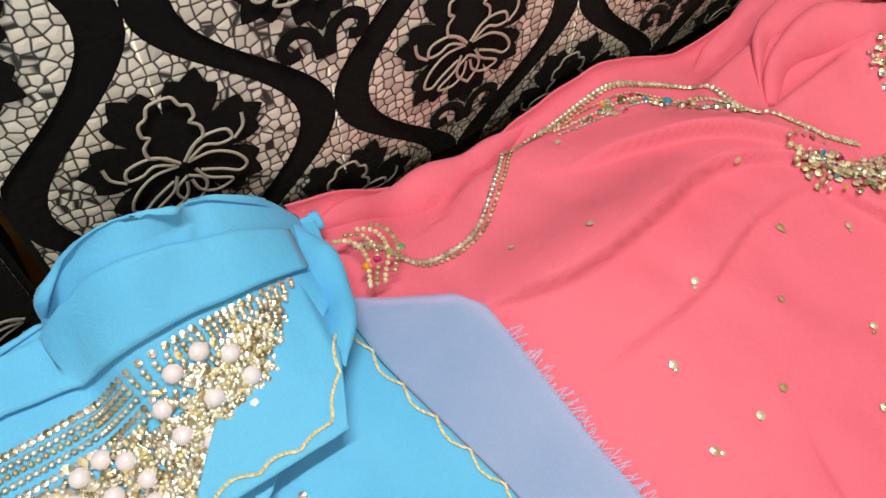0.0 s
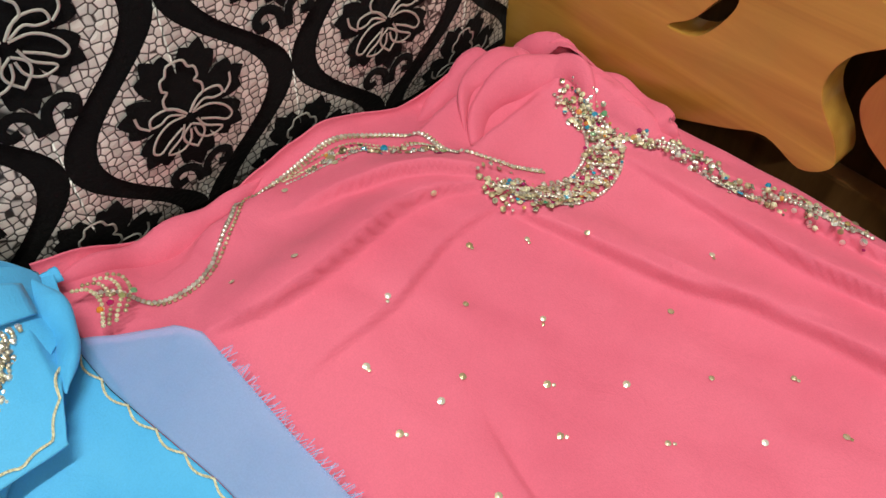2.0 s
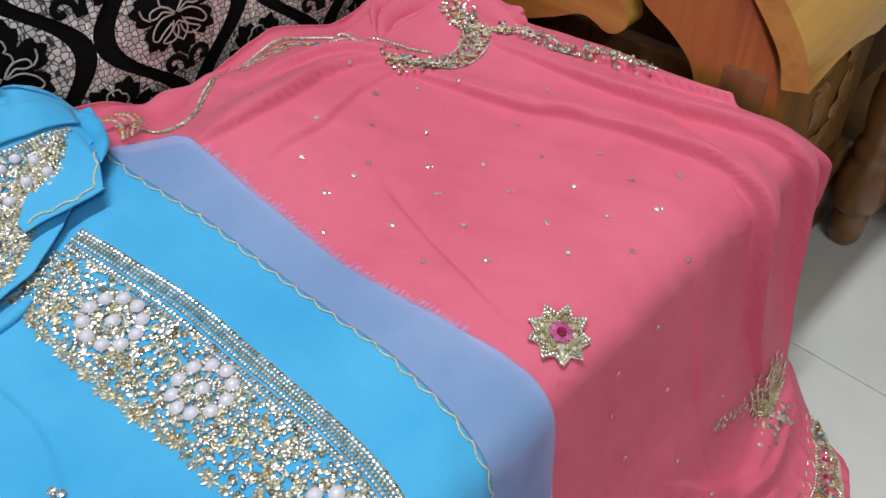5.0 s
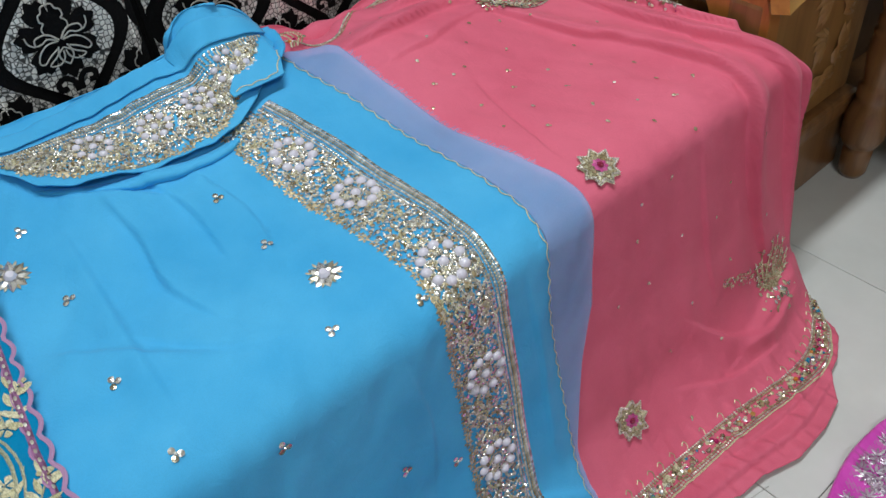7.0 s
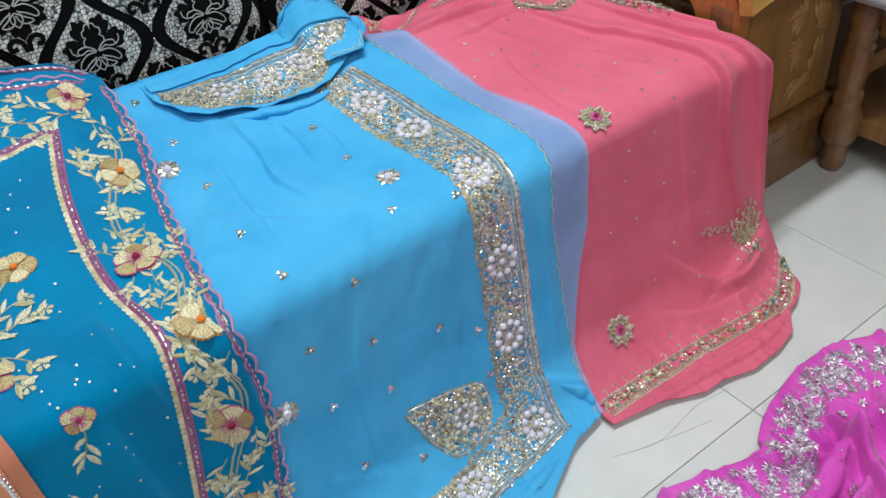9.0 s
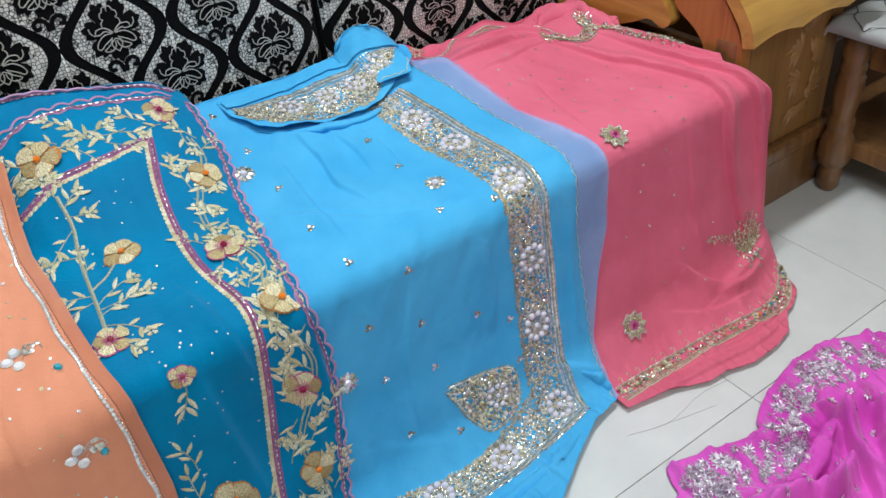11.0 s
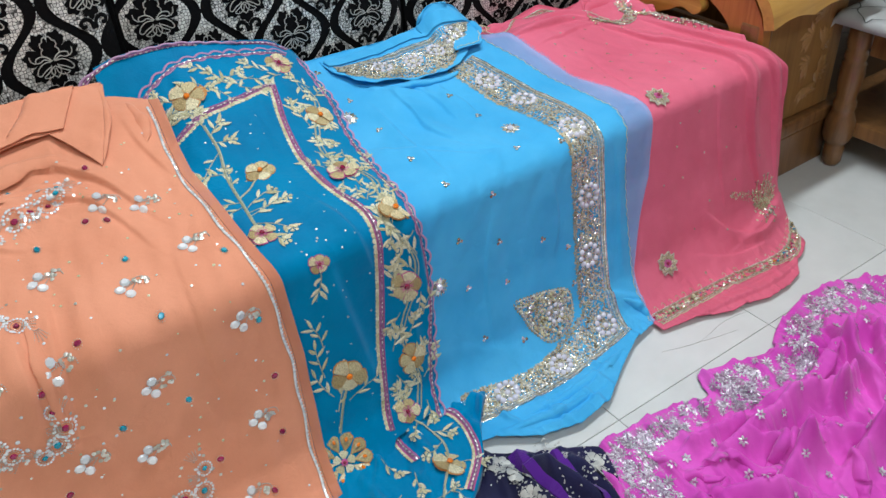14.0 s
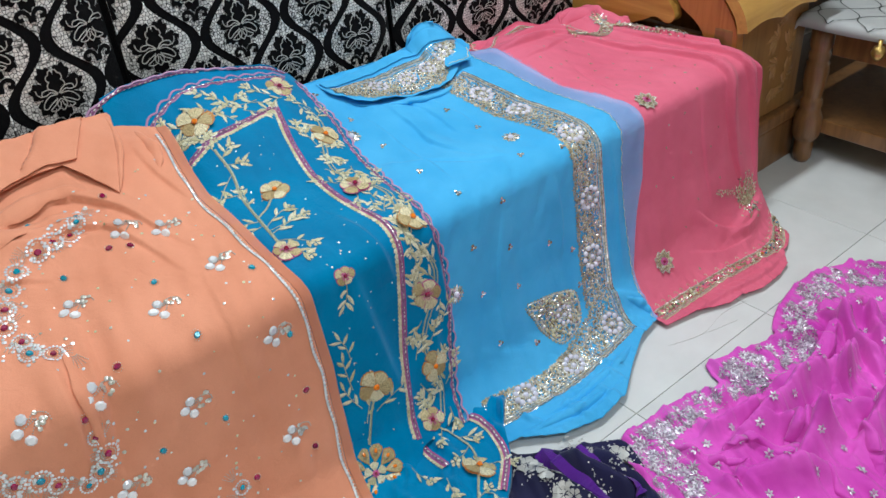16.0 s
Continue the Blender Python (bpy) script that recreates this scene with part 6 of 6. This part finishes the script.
for k in range(0, 330):
    for q in range(4):
        p = rim[k] + away[k] * rng.uniform(0.022, 0.104) + (rng.uniform(-0.008, 0.008), 0)
        if rng.random() < 0.34:
            w.flower(SILVER_MAUVE, None, *p, rng.uniform(0.007, 0.0135), rng.choice([8, 8, 10]), rng.uniform(0, 6), "leaf", rng.uniform(0.26, 0.36), 0.3, 0.0025)
            w.put(SILVER_MAUVE, "bead", *p, 0.0022, 0, None, 0.005)
        else:
            for j in range(3):
                w.put(SILVER_MAUVE, "leaf", *p, rng.uniform(0.006, 0.012), rng.uniform(0, 6), rng.uniform(0.0024, 0.004))
    for q in range(6):
        p = rim[k] + away[k] * rng.uniform(0.018, 0.106)
        w.put(SILVER_MAUVE, "sequin", p[0] + rng.uniform(-0.01, 0.01), p[1], rng.uniform(0.0016, 0.0028), 0)
for k in range(0, 330, 9):
    p = rim[k] + away[k] * 0.04
    w.row(SILVER_LINE, "bead", smooth_line([p, p + away[k] * 0.03 + (0.01, 0), p + away[k] * 0.05 - (0.012, 0), p + away[k] * 0.075], 20), 0.0032, 0.0014)
for i in range(16):
    for j in range(10):
        x, s = 0.06 + 0.05 * i + 0.025 * (j % 2) + rng.uniform(-0.006, 0.006), 0.38 + 0.042 * j + rng.uniform(-0.006, 0.006)
        near = np.min(np.hypot(rim[:, 0] - x, rim[:, 1] - s))
        if near > 0.095 and abs(x - 0.5) < 0.47:
            one = Work(MAGENTA_F, magenta)
            one.flower(SILVER_MAUVE, None, x, s, rng.uniform(0.0075, 0.010), 6, rng.uniform(0, 6), "leaf", 0.5, 0.3, 0.0045)
            one.build({SILVER_MAUVE: ("silver_flower", "")})
w.build({**NAMES, SILVER_MAUVE: ("silver_border", "dense silver floral border")})

heap_rim = smooth_line([(-0.30, 0.06), (-0.20, 0.048), (-0.12, 0.035), (-0.064, 0.038), (-0.008, 0.088), (-0.032, 0.122), (-0.063, 0.155), (-0.102, 0.215), (-0.165, 0.272), (-0.28, 0.36), (-0.36, 0.28), (-0.35, 0.12)], 140, True)
heap = mesh_object("trailing_end", *radial(TEAL_F, np.array((-0.16, 0.15)), heap_rim, 60, np.interp(heap_rim[:, 1], [0.15, 0.20], [0.034, 0.006])), TEAL, teal)
thick(heap)
TEAL_TOP = FloorCloth(TEAL_F.pile + 0.0026, TEAL_F.folds, TEAL_F.seed)
w = Work(TEAL_TOP, teal)
for line in (smooth_line([(-0.118, 0.045), (-0.102, 0.08), (-0.085, 0.115), (-0.090, 0.165), (-0.110, 0.212), (-0.165, 0.262)], 60), smooth_line([(-0.198, 0.055), (-0.202, 0.10), (-0.20, 0.157)], 30)):
    g = np.gradient(line, axis=0)
    g = g / np.linalg.norm(g, axis=1, keepdims=True)
    off = np.stack([-g[:, 1], g[:, 0]], 1)
    w.thread(PLUM, line, 0.009, 0.0012)
    for f in (-0.005, 0.005):
        w.thread(PETAL_PINK, line + off * f, 0.0017, 0.0014)
    w.row(PALE_GOLD, "sequin", line + off * 0.0075, 0.0068, 0.0046, 0.0036, 0.001)
    w.row(SILVER, "sequin", line, 0.0095, 0.0034, 0.0015, 0.004)
w.thread(VINE_THREAD, smooth_line([(-0.175, 0.062), (-0.150, 0.10), (-0.142, 0.15), (-0.158, 0.19), (-0.21, 0.25)], 40), 0.0045, 0.0014)
for x, q, a, ln in ((-0.172, 0.066, 0.2, 0.045), (-0.155, 0.09, 2.4, 0.035), (-0.146, 0.12, 0.4, 0.04), (-0.142, 0.15, 2.8, 0.045), (-0.135, 0.205, 0.3, 0.035), (-0.22, 0.18, 1.9, 0.04), (-0.23, 0.24, 0.4, 0.05), (-0.26, 0.20, 2.6, 0.05), (-0.25, 0.12, 1.4, 0.045), (-0.19, 0.25, 1.2, 0.05), (-0.27, 0.28, 0.9, 0.045)):
    spray(w, PALE_GOLD, x, q, a, ln, rng)
w.build(NAMES)
bloom(TEAL_TOP, teal, -0.160, 0.196, 0.030, 0.5, False)
bloom(TEAL_TOP, teal, -0.160, 0.052, 0.016, 0.9, True)

navy = thing("sari", 0, 0, 0, "navy and purple silk sari with silver brocade on the floor", "sari", "saris heaped on the floor")
thick(mesh_object("cloth", *radial(NAVY_F, np.array((-0.06, 0.42)), smooth_line([(-0.13, 0.225), (-0.098, 0.187), (-0.055, 0.215), (-0.02, 0.245), (0.02, 0.262), (0.078, 0.302), (0.07, 0.36), (0.02, 0.45), (-0.02, 0.62), (-0.25, 0.62), (-0.30, 0.40), (-0.22, 0.28)], 150, True), 50), NAVY, navy))
w = Work(NAVY_F, navy)
for cx, cs in ((-0.085, 0.235), (-0.075, 0.28), (0.005, 0.275), (0.05, 0.325), (0.03, 0.37), (-0.09, 0.33), (-0.05, 0.36)):
    w.flower(SILVER_LINE, None, cx, cs, 0.021, 7, cx * 90, "petal", 0.6, 0.3, 0.0015)
    w.flower(SILVER_LINE, None, cx + 0.005, cs + 0.018, 0.013, 6, cs * 70, "petal", 0.6, 0.3, 0.0015)
    for k in range(60):
        w.put(SILVER_LINE, "leaf", cx + rng.gauss(0, 0.013), cs + rng.gauss(0, 0.016), rng.uniform(0.004, 0.009), rng.uniform(0, 6), rng.uniform(0.003, 0.005), 0.0012)
for line, wide in ((smooth_line([(-0.043, 0.232), (-0.050, 0.30), (-0.05, 0.40)], 30), 0.036), (smooth_line([(0.012, 0.268), (0.0, 0.33), (0.0, 0.42)], 30), 0.026)):
    w.thread(PURPLE, line, wide, 0.002)
w.build({**NAMES, SILVER_LINE: ("brocade", "silver brocade leaves"), PURPLE: ("purple_panel", "violet silk panel")})

# ---- loose threads dropped on the tiles ----
for pts in ([(0.36, 0.20), (0.44, 0.225), (0.53, 0.215), (0.60, 0.225)], [(0.40, 0.215), (0.47, 0.235), (0.53, 0.25)]):
    curve = bpy.data.curves.new("loose_thread", "CURVE")
    curve.dimensions, curve.bevel_depth, curve.bevel_resolution = "3D", 0.0003, 1
    line = smooth_line(pts, 24)
    spline = curve.splines.new("POLY")
    spline.points.add(len(line) - 1)
    for point, (x, s) in zip(spline.points, line):
        point.co = (x, -s, 0.0007, 1)
    curve.materials.append(SILVER_LINE)
    tagged(new("loose_thread", curve), "thin grey loose thread lying on the floor tiles", "thread", "loose threads on the floor")

# ---- floor tiles ----
tile_bm = box(-0.2138, 0.2138, -0.2138, 0.2138, -0.006, 0.0, 0.0008, 1)
tile_mesh = bpy.data.meshes.new("tile")
tile_bm.to_mesh(tile_mesh)
tile_bm.free()
tile_mesh.materials.append(TILE)
for i in range(-7, 7):
    for j in range(-7, 3):
        ob = new("tile", tile_mesh)
        ob.parent = floor
        ob.location = (0.163 + 0.2145 + 0.429 * i, -0.277 + 0.2145 + 0.429 * j, 0)
